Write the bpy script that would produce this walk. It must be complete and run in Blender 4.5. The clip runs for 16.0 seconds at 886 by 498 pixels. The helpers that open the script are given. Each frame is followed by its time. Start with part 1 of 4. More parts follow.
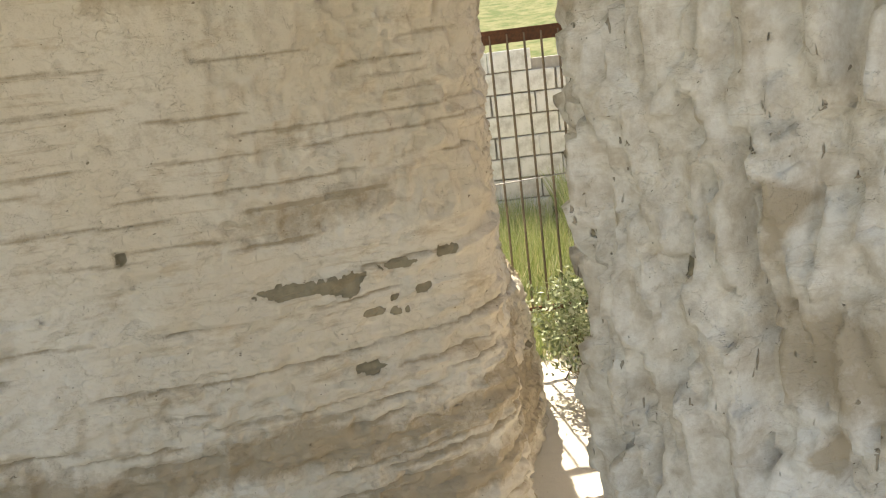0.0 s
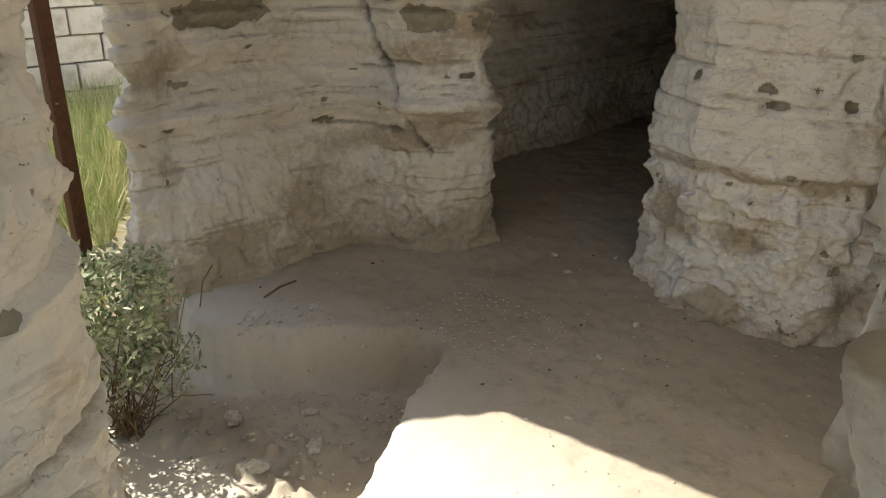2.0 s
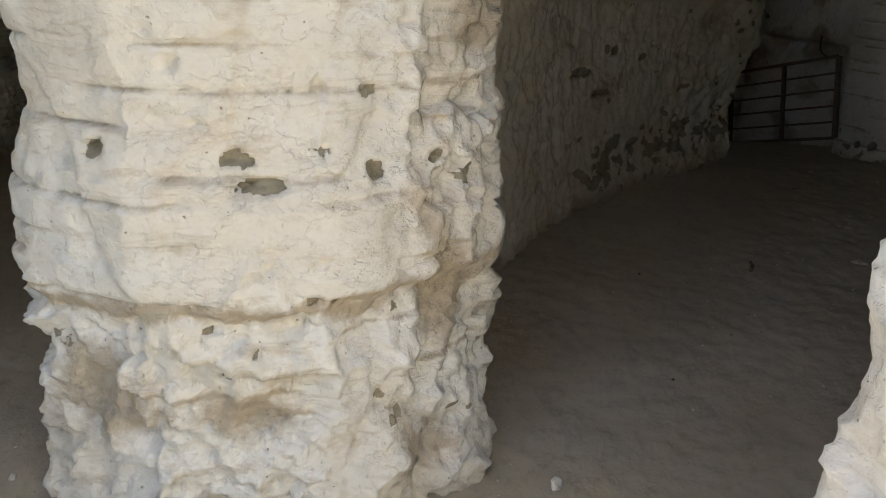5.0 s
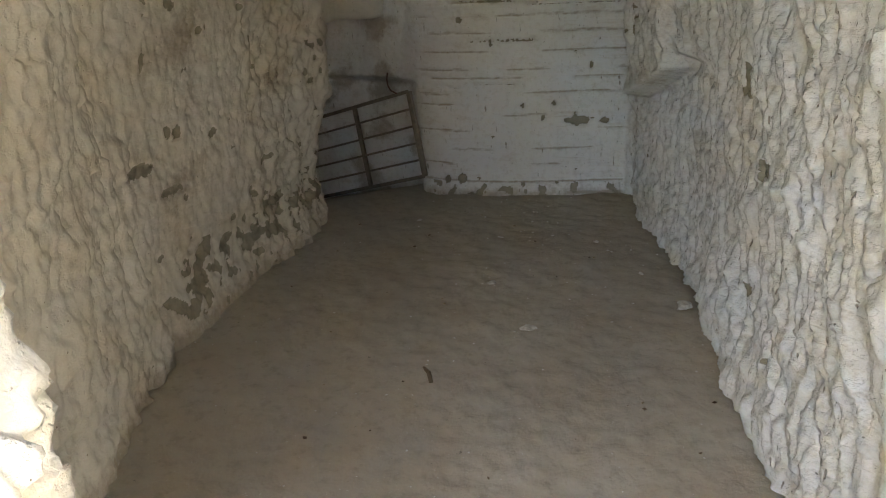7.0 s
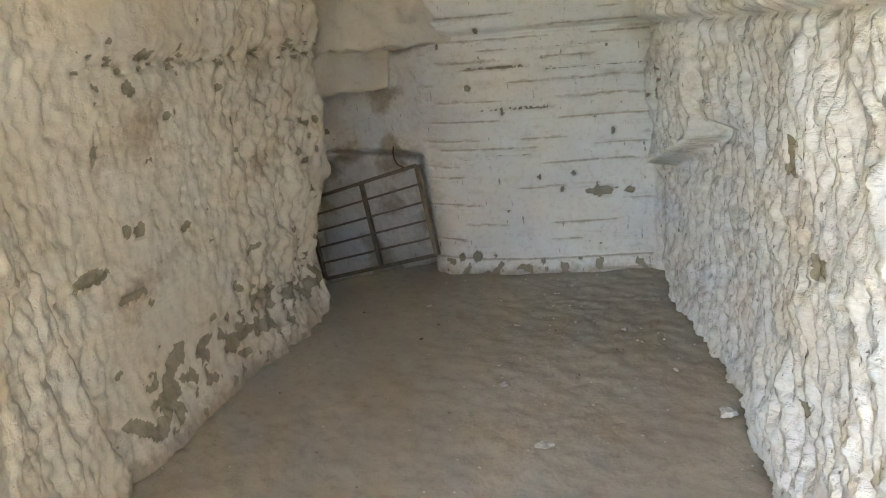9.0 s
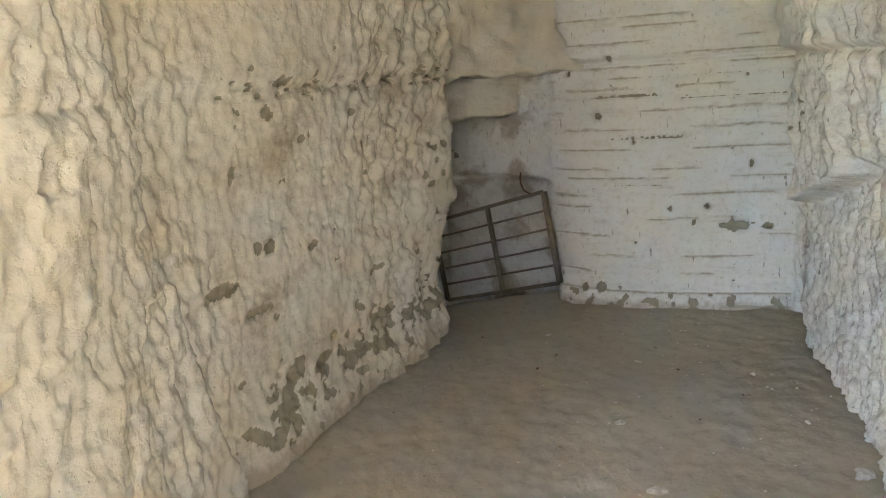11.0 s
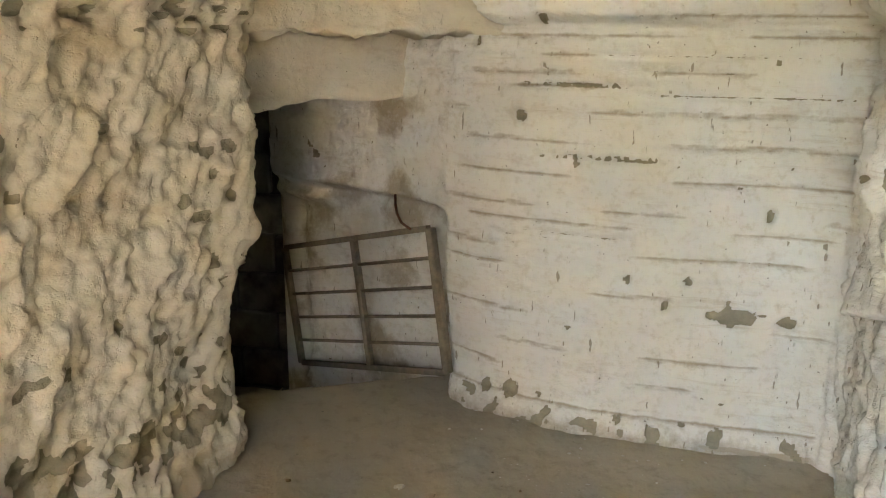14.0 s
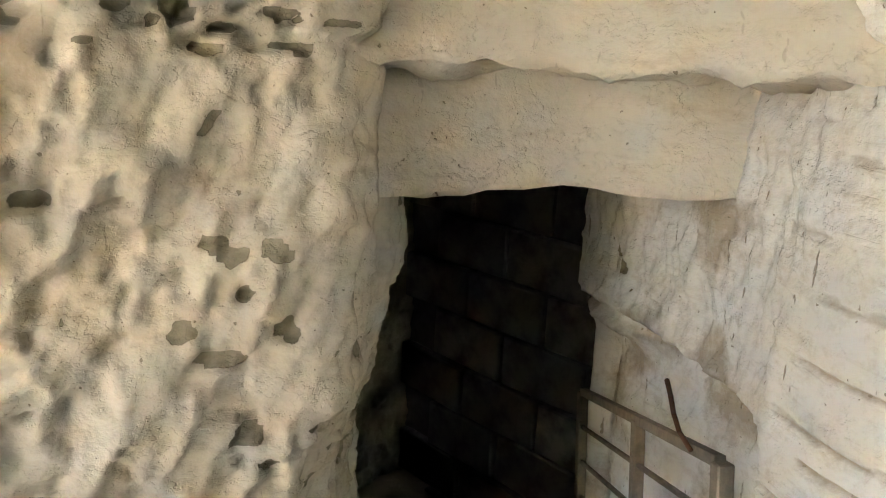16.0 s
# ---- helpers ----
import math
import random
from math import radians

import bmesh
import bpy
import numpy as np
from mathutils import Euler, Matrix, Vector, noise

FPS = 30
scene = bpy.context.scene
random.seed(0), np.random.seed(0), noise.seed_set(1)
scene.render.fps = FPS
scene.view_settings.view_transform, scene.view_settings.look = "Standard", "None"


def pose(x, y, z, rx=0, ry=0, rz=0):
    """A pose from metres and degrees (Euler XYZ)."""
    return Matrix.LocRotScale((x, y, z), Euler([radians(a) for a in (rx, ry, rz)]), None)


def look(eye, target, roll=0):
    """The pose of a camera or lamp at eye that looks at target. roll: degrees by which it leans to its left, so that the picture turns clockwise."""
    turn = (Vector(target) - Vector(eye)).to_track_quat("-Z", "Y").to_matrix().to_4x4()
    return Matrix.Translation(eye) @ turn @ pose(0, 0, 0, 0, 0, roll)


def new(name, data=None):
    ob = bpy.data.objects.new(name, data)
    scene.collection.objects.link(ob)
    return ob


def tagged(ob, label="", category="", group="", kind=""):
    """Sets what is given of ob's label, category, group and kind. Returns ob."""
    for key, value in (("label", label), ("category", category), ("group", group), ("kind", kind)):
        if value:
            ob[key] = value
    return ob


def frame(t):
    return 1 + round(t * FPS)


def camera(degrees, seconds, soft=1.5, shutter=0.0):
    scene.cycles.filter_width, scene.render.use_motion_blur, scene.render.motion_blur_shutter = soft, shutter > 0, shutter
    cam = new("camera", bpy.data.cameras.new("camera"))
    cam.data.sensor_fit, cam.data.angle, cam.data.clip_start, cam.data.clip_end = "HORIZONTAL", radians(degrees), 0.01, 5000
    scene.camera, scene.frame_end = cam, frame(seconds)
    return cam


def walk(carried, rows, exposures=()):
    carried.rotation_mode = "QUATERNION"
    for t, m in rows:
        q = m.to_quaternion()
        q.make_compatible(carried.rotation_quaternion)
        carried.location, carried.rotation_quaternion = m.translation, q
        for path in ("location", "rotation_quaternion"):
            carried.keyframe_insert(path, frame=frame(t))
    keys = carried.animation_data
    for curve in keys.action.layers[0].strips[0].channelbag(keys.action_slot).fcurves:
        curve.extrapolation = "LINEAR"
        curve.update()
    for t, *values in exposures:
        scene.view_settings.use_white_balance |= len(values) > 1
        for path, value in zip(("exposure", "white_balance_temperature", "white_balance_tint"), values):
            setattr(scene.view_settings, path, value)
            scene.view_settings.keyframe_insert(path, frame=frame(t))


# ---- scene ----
cam = camera(58.3, 16.0, 1.1)
PATH = [
    (0, (0.008, 0.113, 1.611), (-0.005, 2.052, 1.123), -7.1),
    (0.5, (-0.13, 0.418, 1.591), (0.377, 2.286, 1.086), -4.0),
    (1, (-0.266, 0.718, 1.537), (0.696, 2.362, 0.928), -2.6),
    (1.5, (-0.259, 1.072, 1.486), (0.831, 2.582, 0.756), -2.7),
    (2, (-0.192, 1.426, 1.483), (1.091, 2.759, 0.723), 0.1),
    (2.5, (-0.103, 1.638, 1.464), (1.432, 2.688, 0.727), 0.3),
    (3, (0.151, 1.786, 1.452), (1.732, 2.749, 0.695), -2.5),
    (3.2, (0.229, 1.857, 1.457), (1.816, 2.819, 0.714), -2.8),
    (5.3, (1.342, 2.387, 1.349), (3.165, 2.042, 0.603), 1.9),
    (5.5, (1.472, 2.406, 1.349), (3.244, 1.867, 0.595), 1.6),
    (6, (1.768, 2.373, 1.343), (3.458, 1.596, 0.609), -0.5),
    (6.5, (2.004, 2.299, 1.369), (3.657, 1.421, 0.663), -0.9),
    (7, (2.251, 2.215, 1.363), (3.83, 1.177, 0.708), -2.2),
    (7.5, (2.425, 2.076, 1.375), (3.999, 0.995, 0.779), -2.8),
    (8, (2.531, 1.882, 1.4), (4.191, 0.914, 0.846), -4.5),
    (8.2, (2.556, 1.842, 1.406), (4.206, 0.841, 0.881), -4.3),
    (10.3, (2.497, 1.873, 1.334), (4.189, 0.947, 0.805), -4.8),
    (10.5, (2.503, 1.874, 1.341), (4.199, 0.972, 0.785), -4.7),
    (11, (2.528, 1.806, 1.408), (4.346, 1.099, 0.966), -3.9),
    (11.5, (2.508, 1.771, 1.4), (4.318, 1.003, 1.037), -2.5),
    (12, (2.601, 1.702, 1.378), (4.4, 0.932, 0.968), -2.8),
    (12.5, (2.898, 1.595, 1.368), (4.683, 0.823, 0.898), -4.7),
    (13, (3.248, 1.289, 1.352), (5.016, 0.497, 0.858), -4.8),
    (13.5, (3.601, 0.949, 1.349), (5.388, 0.189, 0.873), -0.7),
    (14, (3.996, 0.579, 1.348), (5.782, -0.154, 0.826), 0.7),
    (14.5, (4.371, 0.255, 1.336), (6.242, -0.161, 0.766), 3.2),
    (15, (4.769, -0.009, 1.319), (6.686, -0.085, 0.753), 3.2),
    (15.5, (5.059, -0.221, 1.313), (6.984, 0.064, 0.854), 2.4),
    (16, (5.19, -0.335, 1.328), (7.059, 0.233, 0.902), 3.2),
]
# exposure of the clip's camera on the way
EXPOSURES = [(0.0, 1.0, 7500, 11), (1.0, 0.60, 7300, 11), (1.5, 0.41, 7000, 9), (2.0, 0.54, 6800, 10), (3.2, 1.7, 6800, 10), (5.4, 1.9, 6100, 10), (6.0, 2.5, 6500, 10), (7.0, 4.0, 6500, 10), (8.0, 4.95, 6300, 10), (11.0, 5.15, 6400, 10), (12.5, 5.45, 7000, 11), (14.0, 5.6, 7500, 11), (15.0, 5.95, 7200, 11), (16.0, 6.25, 6700, 11)]
walk(cam, [(t, look(eye, target, roll)) for t, eye, target, roll in PATH], EXPOSURES)

# ---- world and sun ----
SUN_ELEV, SUN_AZ = radians(58), radians(-10)
world = bpy.data.worlds.new("world")
scene.world = world
world.use_nodes = True
sky = world.node_tree.nodes.new("ShaderNodeTexSky")
sky.sky_type, sky.sun_disc = "NISHITA", False
sky.sun_elevation, sky.sun_rotation = SUN_ELEV, SUN_AZ
world.node_tree.links.new(sky.outputs[0], world.node_tree.nodes["Background"].inputs[0])
world.node_tree.nodes["Background"].inputs[1].default_value = 0.15
sun = new("sun", bpy.data.lights.new("sun", "SUN"))
sun.data.energy, sun.data.angle, sun.data.color = 5.0, radians(0.5), (1.0, 0.95, 0.86)
sun.matrix_world = look((0, 0, 8), (-8 * math.sin(SUN_AZ) * math.cos(SUN_ELEV), -8 * math.cos(SUN_AZ) * math.cos(SUN_ELEV), 8 - 8 * math.sin(SUN_ELEV)))


# ---- materials ----
def material(name, rough=0.9, metal=0.0):
    m = bpy.data.materials.new(name)
    m.use_nodes = True
    b = m.node_tree.nodes["Principled BSDF"]
    b.inputs["Roughness"].default_value, b.inputs["Metallic"].default_value = rough, metal
    b.inputs["Specular IOR Level"].default_value = 0.25
    return m, m.node_tree, b


def noise_node(nt, scale, detail=4.0, rough=0.6, vec=None, stretch=None):
    n = nt.nodes.new("ShaderNodeTexNoise")
    n.inputs["Scale"].default_value, n.inputs["Detail"].default_value, n.inputs["Roughness"].default_value = scale, detail, rough
    src = vec or nt.nodes.new("ShaderNodeTexCoord").outputs["Object"]
    if stretch:
        mp = nt.nodes.new("ShaderNodeMapping")
        mp.inputs["Scale"].default_value = stretch
        nt.links.new(src, mp.inputs[0])
        src = mp.outputs[0]
    nt.links.new(src, n.inputs["Vector"])
    return n.outputs["Fac"]


def ramp(nt, fac, stops):
    r = nt.nodes.new("ShaderNodeValToRGB")
    r.color_ramp.elements[0].position, r.color_ramp.elements[1].position = stops[0][0], stops[-1][0]
    for p, _ in stops[1:-1]:
        r.color_ramp.elements.new(p)
    for e, (p, c) in zip(r.color_ramp.elements, stops):
        e.position, e.color = p, (*c, 1)
    nt.links.new(fac, r.inputs[0])
    return r.outputs[0]


def grey(nt, fac, a, b):
    return ramp(nt, fac, [(a, (0, 0, 0)), (b, (1, 1, 1))])


def mix(nt, fac, a, b, mode="MIX"):
    n = nt.nodes.new("ShaderNodeMix")
    n.data_type, n.blend_type = "RGBA", mode
    for sock, v in ((n.inputs[0], fac), (n.inputs[6], a), (n.inputs[7], b)):
        if isinstance(v, (int, float)):
            sock.default_value = v
        elif isinstance(v, tuple):
            sock.default_value = (*v, 1)
        else:
            nt.links.new(v, sock)
    return n.outputs[2]


def bump(nt, b, height, strength, distance):
    n = nt.nodes.new("ShaderNodeBump")
    n.inputs["Strength"].default_value, n.inputs["Distance"].default_value = strength, distance
    nt.links.new(height, n.inputs["Height"])
    if b.inputs["Normal"].links:
        nt.links.new(b.inputs["Normal"].links[0].from_socket, n.inputs["Normal"])
    nt.links.new(n.outputs[0], b.inputs["Normal"])


def attr(nt, name):
    n = nt.nodes.new("ShaderNodeAttribute")
    n.attribute_name = name
    return n.outputs["Fac"]


def sum_nodes(nt, a, b, k):
    n = nt.nodes.new("ShaderNodeMath")
    n.operation, n.inputs[1].default_value = "MULTIPLY_ADD", k
    nt.links.new(b, n.inputs[0])
    nt.links.new(a, n.inputs[2])
    return n.outputs[0]


def scaled(nt, a, k):
    n = nt.nodes.new("ShaderNodeMath")
    n.operation, n.inputs[1].default_value = "MULTIPLY", k
    nt.links.new(a, n.inputs[0])
    return n.outputs[0]


def chalk(name, light=(0.80, 0.775, 0.71), cream=(0.74, 0.68, 0.575), ochre=(0.50, 0.39, 0.25), bare=(0.30, 0.265, 0.19), stain=0.6, relief=1.0, bed=0.5, slit=0.3):
    m, nt, b = material(name, 0.92)
    col = mix(nt, grey(nt, noise_node(nt, 1.7, 5), 0.36, 0.64), light, cream)
    col = mix(nt, scaled(nt, grey(nt, noise_node(nt, 34.0, 5, 0.7), 0.52, 0.72), 0.55), col, (0.60, 0.54, 0.43))
    streak = grey(nt, noise_node(nt, 5.0, 8, 0.72, stretch=(1, 1, 3.0)), 0.55, 0.68)
    col = mix(nt, scaled(nt, streak, stain), col, ochre)
    fine = noise_node(nt, 48.0, 5, 0.65)
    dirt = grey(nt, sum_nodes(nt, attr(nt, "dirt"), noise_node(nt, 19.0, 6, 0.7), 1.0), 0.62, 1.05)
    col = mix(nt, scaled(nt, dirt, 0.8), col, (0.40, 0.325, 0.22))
    rock = mix(nt, grey(nt, noise_node(nt, 22.0, 5, 0.7), 0.35, 0.7), bare, (0.40, 0.345, 0.245))
    ragged = sum_nodes(nt, sum_nodes(nt, attr(nt, "chip"), fine, 0.5), noise_node(nt, 17.0, 5, 0.7), 0.7)
    chip = grey(nt, scaled(nt, ragged, 0.5), 0.49, 0.515)
    col = mix(nt, chip, col, rock)
    # dark specks on the pits: the shade of their depth put into the colour
    col = mix(nt, scaled(nt, grey(nt, noise_node(nt, 60.0, 2, 0.5), 0.74, 0.76), 0.75), col, (0.25, 0.20, 0.135))
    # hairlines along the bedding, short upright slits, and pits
    warp = nt.nodes.new("ShaderNodeTexCoord").outputs["Object"]
    add = nt.nodes.new("ShaderNodeVectorMath")
    add.operation = "MULTIPLY_ADD"
    wn = nt.nodes.new("ShaderNodeTexNoise")
    wn.inputs["Scale"].default_value = 6.0
    add.inputs[1].default_value = (0.05, 0.05, 0.05)
    nt.links.new(wn.outputs["Color"], add.inputs[0])
    nt.links.new(warp, add.inputs[2])
    bent = add.outputs[0]
    lines = grey(nt, noise_node(nt, 1.0, 3, 0.6, bent, (4.0, 4.0, 75.0)), 0.60, 0.66)
    lines = mix(nt, grey(nt, noise_node(nt, 2.4, 4, 0.6), 0.46, 0.58), (0, 0, 0), lines)
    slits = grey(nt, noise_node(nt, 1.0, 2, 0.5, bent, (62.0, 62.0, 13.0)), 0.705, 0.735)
    pit = grey(nt, noise_node(nt, 60.0, 2, 0.5), 0.74, 0.76)
    col = mix(nt, scaled(nt, lines, 0.55 * bed), col, ochre)
    # slits coloured dark, standing in for the shade inside them
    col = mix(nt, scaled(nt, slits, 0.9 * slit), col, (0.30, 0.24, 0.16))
    nt.links.new(col, b.inputs["Base Color"])
    bump(nt, b, scaled(nt, chip, -1.0), 0.8, 0.010)
    flake = grey(nt, noise_node(nt, 6.0, 6.0, 0.62, bent, (1, 1, 1.5)), 0.50, 0.512)
    bump(nt, b, flake, 0.55 * min(relief, 1.0), 0.008)
    sheet = grey(nt, noise_node(nt, 14.0, 5.0, 0.6, bent, (1, 1, 1.3)), 0.57, 0.585)
    bump(nt, b, sheet, 0.5 * min(relief, 1.0), 0.006)
    bump(nt, b, scaled(nt, pit, -1.0), 0.7, 0.01)
    bump(nt, b, scaled(nt, lines, -1.0), 0.6 * bed, 0.010)
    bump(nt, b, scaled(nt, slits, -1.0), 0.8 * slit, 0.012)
    bump(nt, b, noise_node(nt, 24.0, 5, 0.55, bent, (1, 1, 1.4)), 0.35 * relief, 0.030)
    bump(nt, b, noise_node(nt, 160.0, 3, 0.6), 0.2, 0.003)
    return m


CHALK = chalk("whitewashed_rock")
CHALK_WARM = chalk("cream_rock", (0.79, 0.745, 0.655), (0.72, 0.645, 0.52))
CHALK_ROOM = chalk("creamy_smoothed_rock", (0.73, 0.675, 0.57), (0.665, 0.585, 0.455), stain=0.4, relief=0.7, bed=0.15)
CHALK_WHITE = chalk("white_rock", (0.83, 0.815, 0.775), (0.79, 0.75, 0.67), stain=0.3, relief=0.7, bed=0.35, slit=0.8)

DUST, nt, b = material("dusty_floor", 0.95)
c = mix(nt, grey(nt, noise_node(nt, 1.3, 6), 0.35, 0.68), (0.47, 0.41, 0.31), (0.39, 0.325, 0.235))
c = mix(nt, grey(nt, noise_node(nt, 18.0, 6, 0.7), 0.52, 0.78), c, (0.30, 0.26, 0.19))
c = mix(nt, grey(nt, noise_node(nt, 70.0, 3, 0.7), 0.66, 0.74), c, (0.55, 0.50, 0.40))
# brightness of the sunny stretch put into the floor colour
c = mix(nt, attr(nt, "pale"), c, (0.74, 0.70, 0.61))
c = mix(nt, attr(nt, "green"), c, mix(nt, grey(nt, noise_node(nt, 2.0, 8, 0.7), 0.4, 0.6), (0.10, 0.13, 0.035), (0.22, 0.21, 0.09)))
nt.links.new(c, b.inputs["Base Color"])
c2 = grey(nt, noise_node(nt, 46.0, 4, 0.6), 0.70, 0.73)
dark = mix(nt, scaled(nt, c2, 0.7), c, (0.17, 0.14, 0.10))
nt.links.new(dark, b.inputs["Base Color"])
bump(nt, b, noise_node(nt, 7.0, 6, 0.6), 0.28, 0.04)
bump(nt, b, noise_node(nt, 42.0, 7, 0.7), 0.4, 0.012)

RUST, nt, b = material("rusty_iron", 0.75, 0.2)
nt.links.new(mix(nt, grey(nt, noise_node(nt, 40, 5, 0.7), 0.35, 0.7), (0.12, 0.065, 0.04), (0.22, 0.10, 0.05)), b.inputs["Base Color"])
bump(nt, b, noise_node(nt, 150, 4), 0.4, 0.002)
DARKIRON, nt, b = material("brown_grey_iron", 0.8, 0.15)
nt.links.new(mix(nt, grey(nt, noise_node(nt, 30, 5, 0.7), 0.35, 0.7), (0.20, 0.165, 0.12), (0.32, 0.255, 0.18)), b.inputs["Base Color"])
bump(nt, b, noise_node(nt, 150, 4), 0.4, 0.002)
ZINC, nt, b = material("galvanised_wire", 0.5, 0.6)
b.inputs["Base Color"].default_value = (0.42, 0.41, 0.39, 1)
BLOCK, nt, b = material("grey_limestone_block", 0.9)
oi = nt.nodes.new("ShaderNodeObjectInfo").outputs["Random"]
c = mix(nt, oi, (0.72, 0.715, 0.70), (0.84, 0.83, 0.80))
c = mix(nt, grey(nt, noise_node(nt, 9, 6, 0.7), 0.45, 0.75), c, (0.46, 0.44, 0.40))
nt.links.new(c, b.inputs["Base Color"])
bump(nt, b, noise_node(nt, 40, 6, 0.7), 0.5, 0.01)
MORTAR, nt, b = material("mortar", 0.95)
nt.links.new(mix(nt, grey(nt, noise_node(nt, 20, 5), 0.3, 0.7), (0.34, 0.32, 0.28), (0.44, 0.41, 0.36)), b.inputs["Base Color"])
# darker copy of the mortar: the passage's shade put into its colour
SHADEDMORTAR, nt, b = material("shade_darkened_mortar", 0.95)
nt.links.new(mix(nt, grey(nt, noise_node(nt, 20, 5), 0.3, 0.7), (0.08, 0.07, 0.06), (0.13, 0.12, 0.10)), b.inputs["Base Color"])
# concrete block with the deep passage's shade put into its base colour
TUNNELBLOCK, nt, b = material("shade_darkened_block", 0.95)
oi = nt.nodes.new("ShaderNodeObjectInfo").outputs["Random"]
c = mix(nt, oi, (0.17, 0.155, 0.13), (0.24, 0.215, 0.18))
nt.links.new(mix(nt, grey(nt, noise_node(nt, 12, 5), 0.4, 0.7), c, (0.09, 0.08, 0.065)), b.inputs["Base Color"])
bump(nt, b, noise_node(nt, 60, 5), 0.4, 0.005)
LEAF, nt, b = material("grey_green_leaf", 0.6)
rnd = nt.nodes.new("ShaderNodeNewGeometry").outputs["Random Per Island"]
nt.links.new(ramp(nt, rnd, [(0.0, (0.17, 0.22, 0.10)), (0.5, (0.40, 0.46, 0.27)), (1.0, (0.66, 0.68, 0.52))]), b.inputs["Base Color"])
TWIG, nt, b = material("dry_twig", 0.9)
rnd = nt.nodes.new("ShaderNodeNewGeometry").outputs["Random Per Island"]
nt.links.new(ramp(nt, rnd, [(0.0, (0.10, 0.065, 0.04)), (1.0, (0.32, 0.24, 0.14))]), b.inputs["Base Color"])
GRASS, nt, b = material("grass_blades", 0.7)
rnd = nt.nodes.new("ShaderNodeNewGeometry").outputs["Random Per Island"]
nt.links.new(ramp(nt, rnd, [(0.0, (0.30, 0.38, 0.15)), (0.6, (0.48, 0.52, 0.27)), (1.0, (0.74, 0.68, 0.46))]), b.inputs["Base Color"])
WHITEBIT, nt, b = material("pale_chip", 0.9)
nt.links.new(mix(nt, grey(nt, noise_node(nt, 60, 4), 0.4, 0.7), (0.66, 0.63, 0.55), (0.45, 0.40, 0.32)), b.inputs["Base Color"])
bump(nt, b, noise_node(nt, 120, 4), 0.5, 0.003)


# ---- noise on arrays ----
def perlin(p, seed=0):
    """Gradient noise in about -0.6..0.6 at an array of points (n, 3)."""
    i = np.floor(p).astype(np.int64)
    f = p - i
    u = f * f * f * (f * (f * 6 - 15) + 10)
    out = np.zeros(len(p))
    for dx in (0, 1):
        for dy in (0, 1):
            for dz in (0, 1):
                h = (i[:, 0] + dx) * 374761393 + (i[:, 1] + dy) * 668265263 + (i[:, 2] + dz) * 2147483647 + seed * 1274126177
                h = (h ^ (h >> 13)) * 1274126177 & 0xFFFFFFFF
                h = h ^ (h >> 16)
                g = np.stack([((h & 255) / 127.5 - 1), (((h >> 8) & 255) / 127.5 - 1), (((h >> 16) & 255) / 127.5 - 1)], 1)
                d = f - (dx, dy, dz)
                w = (u[:, 0] if dx else 1 - u[:, 0]) * (u[:, 1] if dy else 1 - u[:, 1]) * (u[:, 2] if dz else 1 - u[:, 2])
                out += w * (g * d).sum(1)
    return out


def fbm(p, octaves=4, gain=0.5, seed=0):
    out, a = np.zeros(len(p)), 1.0
    for o in range(octaves):
        out += a * perlin(p * 2.0**o + 17.3 * o, seed + o)
        a *= gain
    return out


def step01(x, a, b):
    t = np.clip((x - a) / (b - a), 0, 1)
    return t * t * (3 - 2 * t)


# ---- building ----
def mesh_object(name, verts, faces, mat, parent=None, smooth=True, attrs=None, caps=()):
    me = bpy.data.meshes.new(name)
    verts, quads = np.asarray(verts, np.float32), np.asarray(faces, np.int32)
    flat = np.concatenate([quads.ravel()] + [np.asarray(c, np.int32) for c in caps])
    sizes = np.r_[np.full(len(quads), quads.shape[1]), [len(c) for c in caps]].astype(np.int32)
    me.vertices.add(len(verts))
    me.vertices.foreach_set("co", verts.ravel())
    me.loops.add(len(flat))
    me.loops.foreach_set("vertex_index", flat)
    me.polygons.add(len(sizes))
    me.polygons.foreach_set("loop_start", np.r_[0, np.cumsum(sizes)[:-1]].astype(np.int32))
    me.update(calc_edges=True)
    for key, values in (attrs or {}).items():
        a = me.attributes.new(key, "FLOAT", "POINT")
        a.data.foreach_set("value", np.asarray(values, np.float32))
    if smooth:
        me.polygons.foreach_set("use_smooth", np.ones(len(me.polygons), bool))
    me.materials.append(mat)
    ob = new(name, me)
    ob.parent = parent
    return ob


def part(name, bm, mat, parent=None, label="", smooth=False):
    """One mesh object from a bmesh, under a thing or a part."""
    me = bpy.data.meshes.new(name)
    bm.to_mesh(me)
    bm.free()
    if smooth:
        me.polygons.foreach_set("use_smooth", np.ones(len(me.polygons), bool))
    me.materials.append(mat)
    ob = new(name, me)
    ob.parent = parent
    return tagged(ob, label)


def empty(name, m=None):
    ob = new(name)
    if m is not None:
        ob.matrix_world = m
    return ob


def chaikin(pts, rounds=2):
    pts = np.array(pts, float)
    for _ in range(rounds):
        q = [pts[0]]
        for a, b in zip(pts[:-1], pts[1:]):
            q += [0.78 * a + 0.22 * b, 0.22 * a + 0.78 * b]
        pts = np.array(q + [pts[-1]])
    return pts


def along(pts, step):
    seg = np.linalg.norm(np.diff(pts, axis=0), axis=1)
    s = np.r_[0, np.cumsum(seg)]
    t = np.linspace(0, s[-1], max(2, int(s[-1] / step) + 1))
    return np.stack([np.interp(t, s, pts[:, 0]), np.interp(t, s, pts[:, 1])], 1)


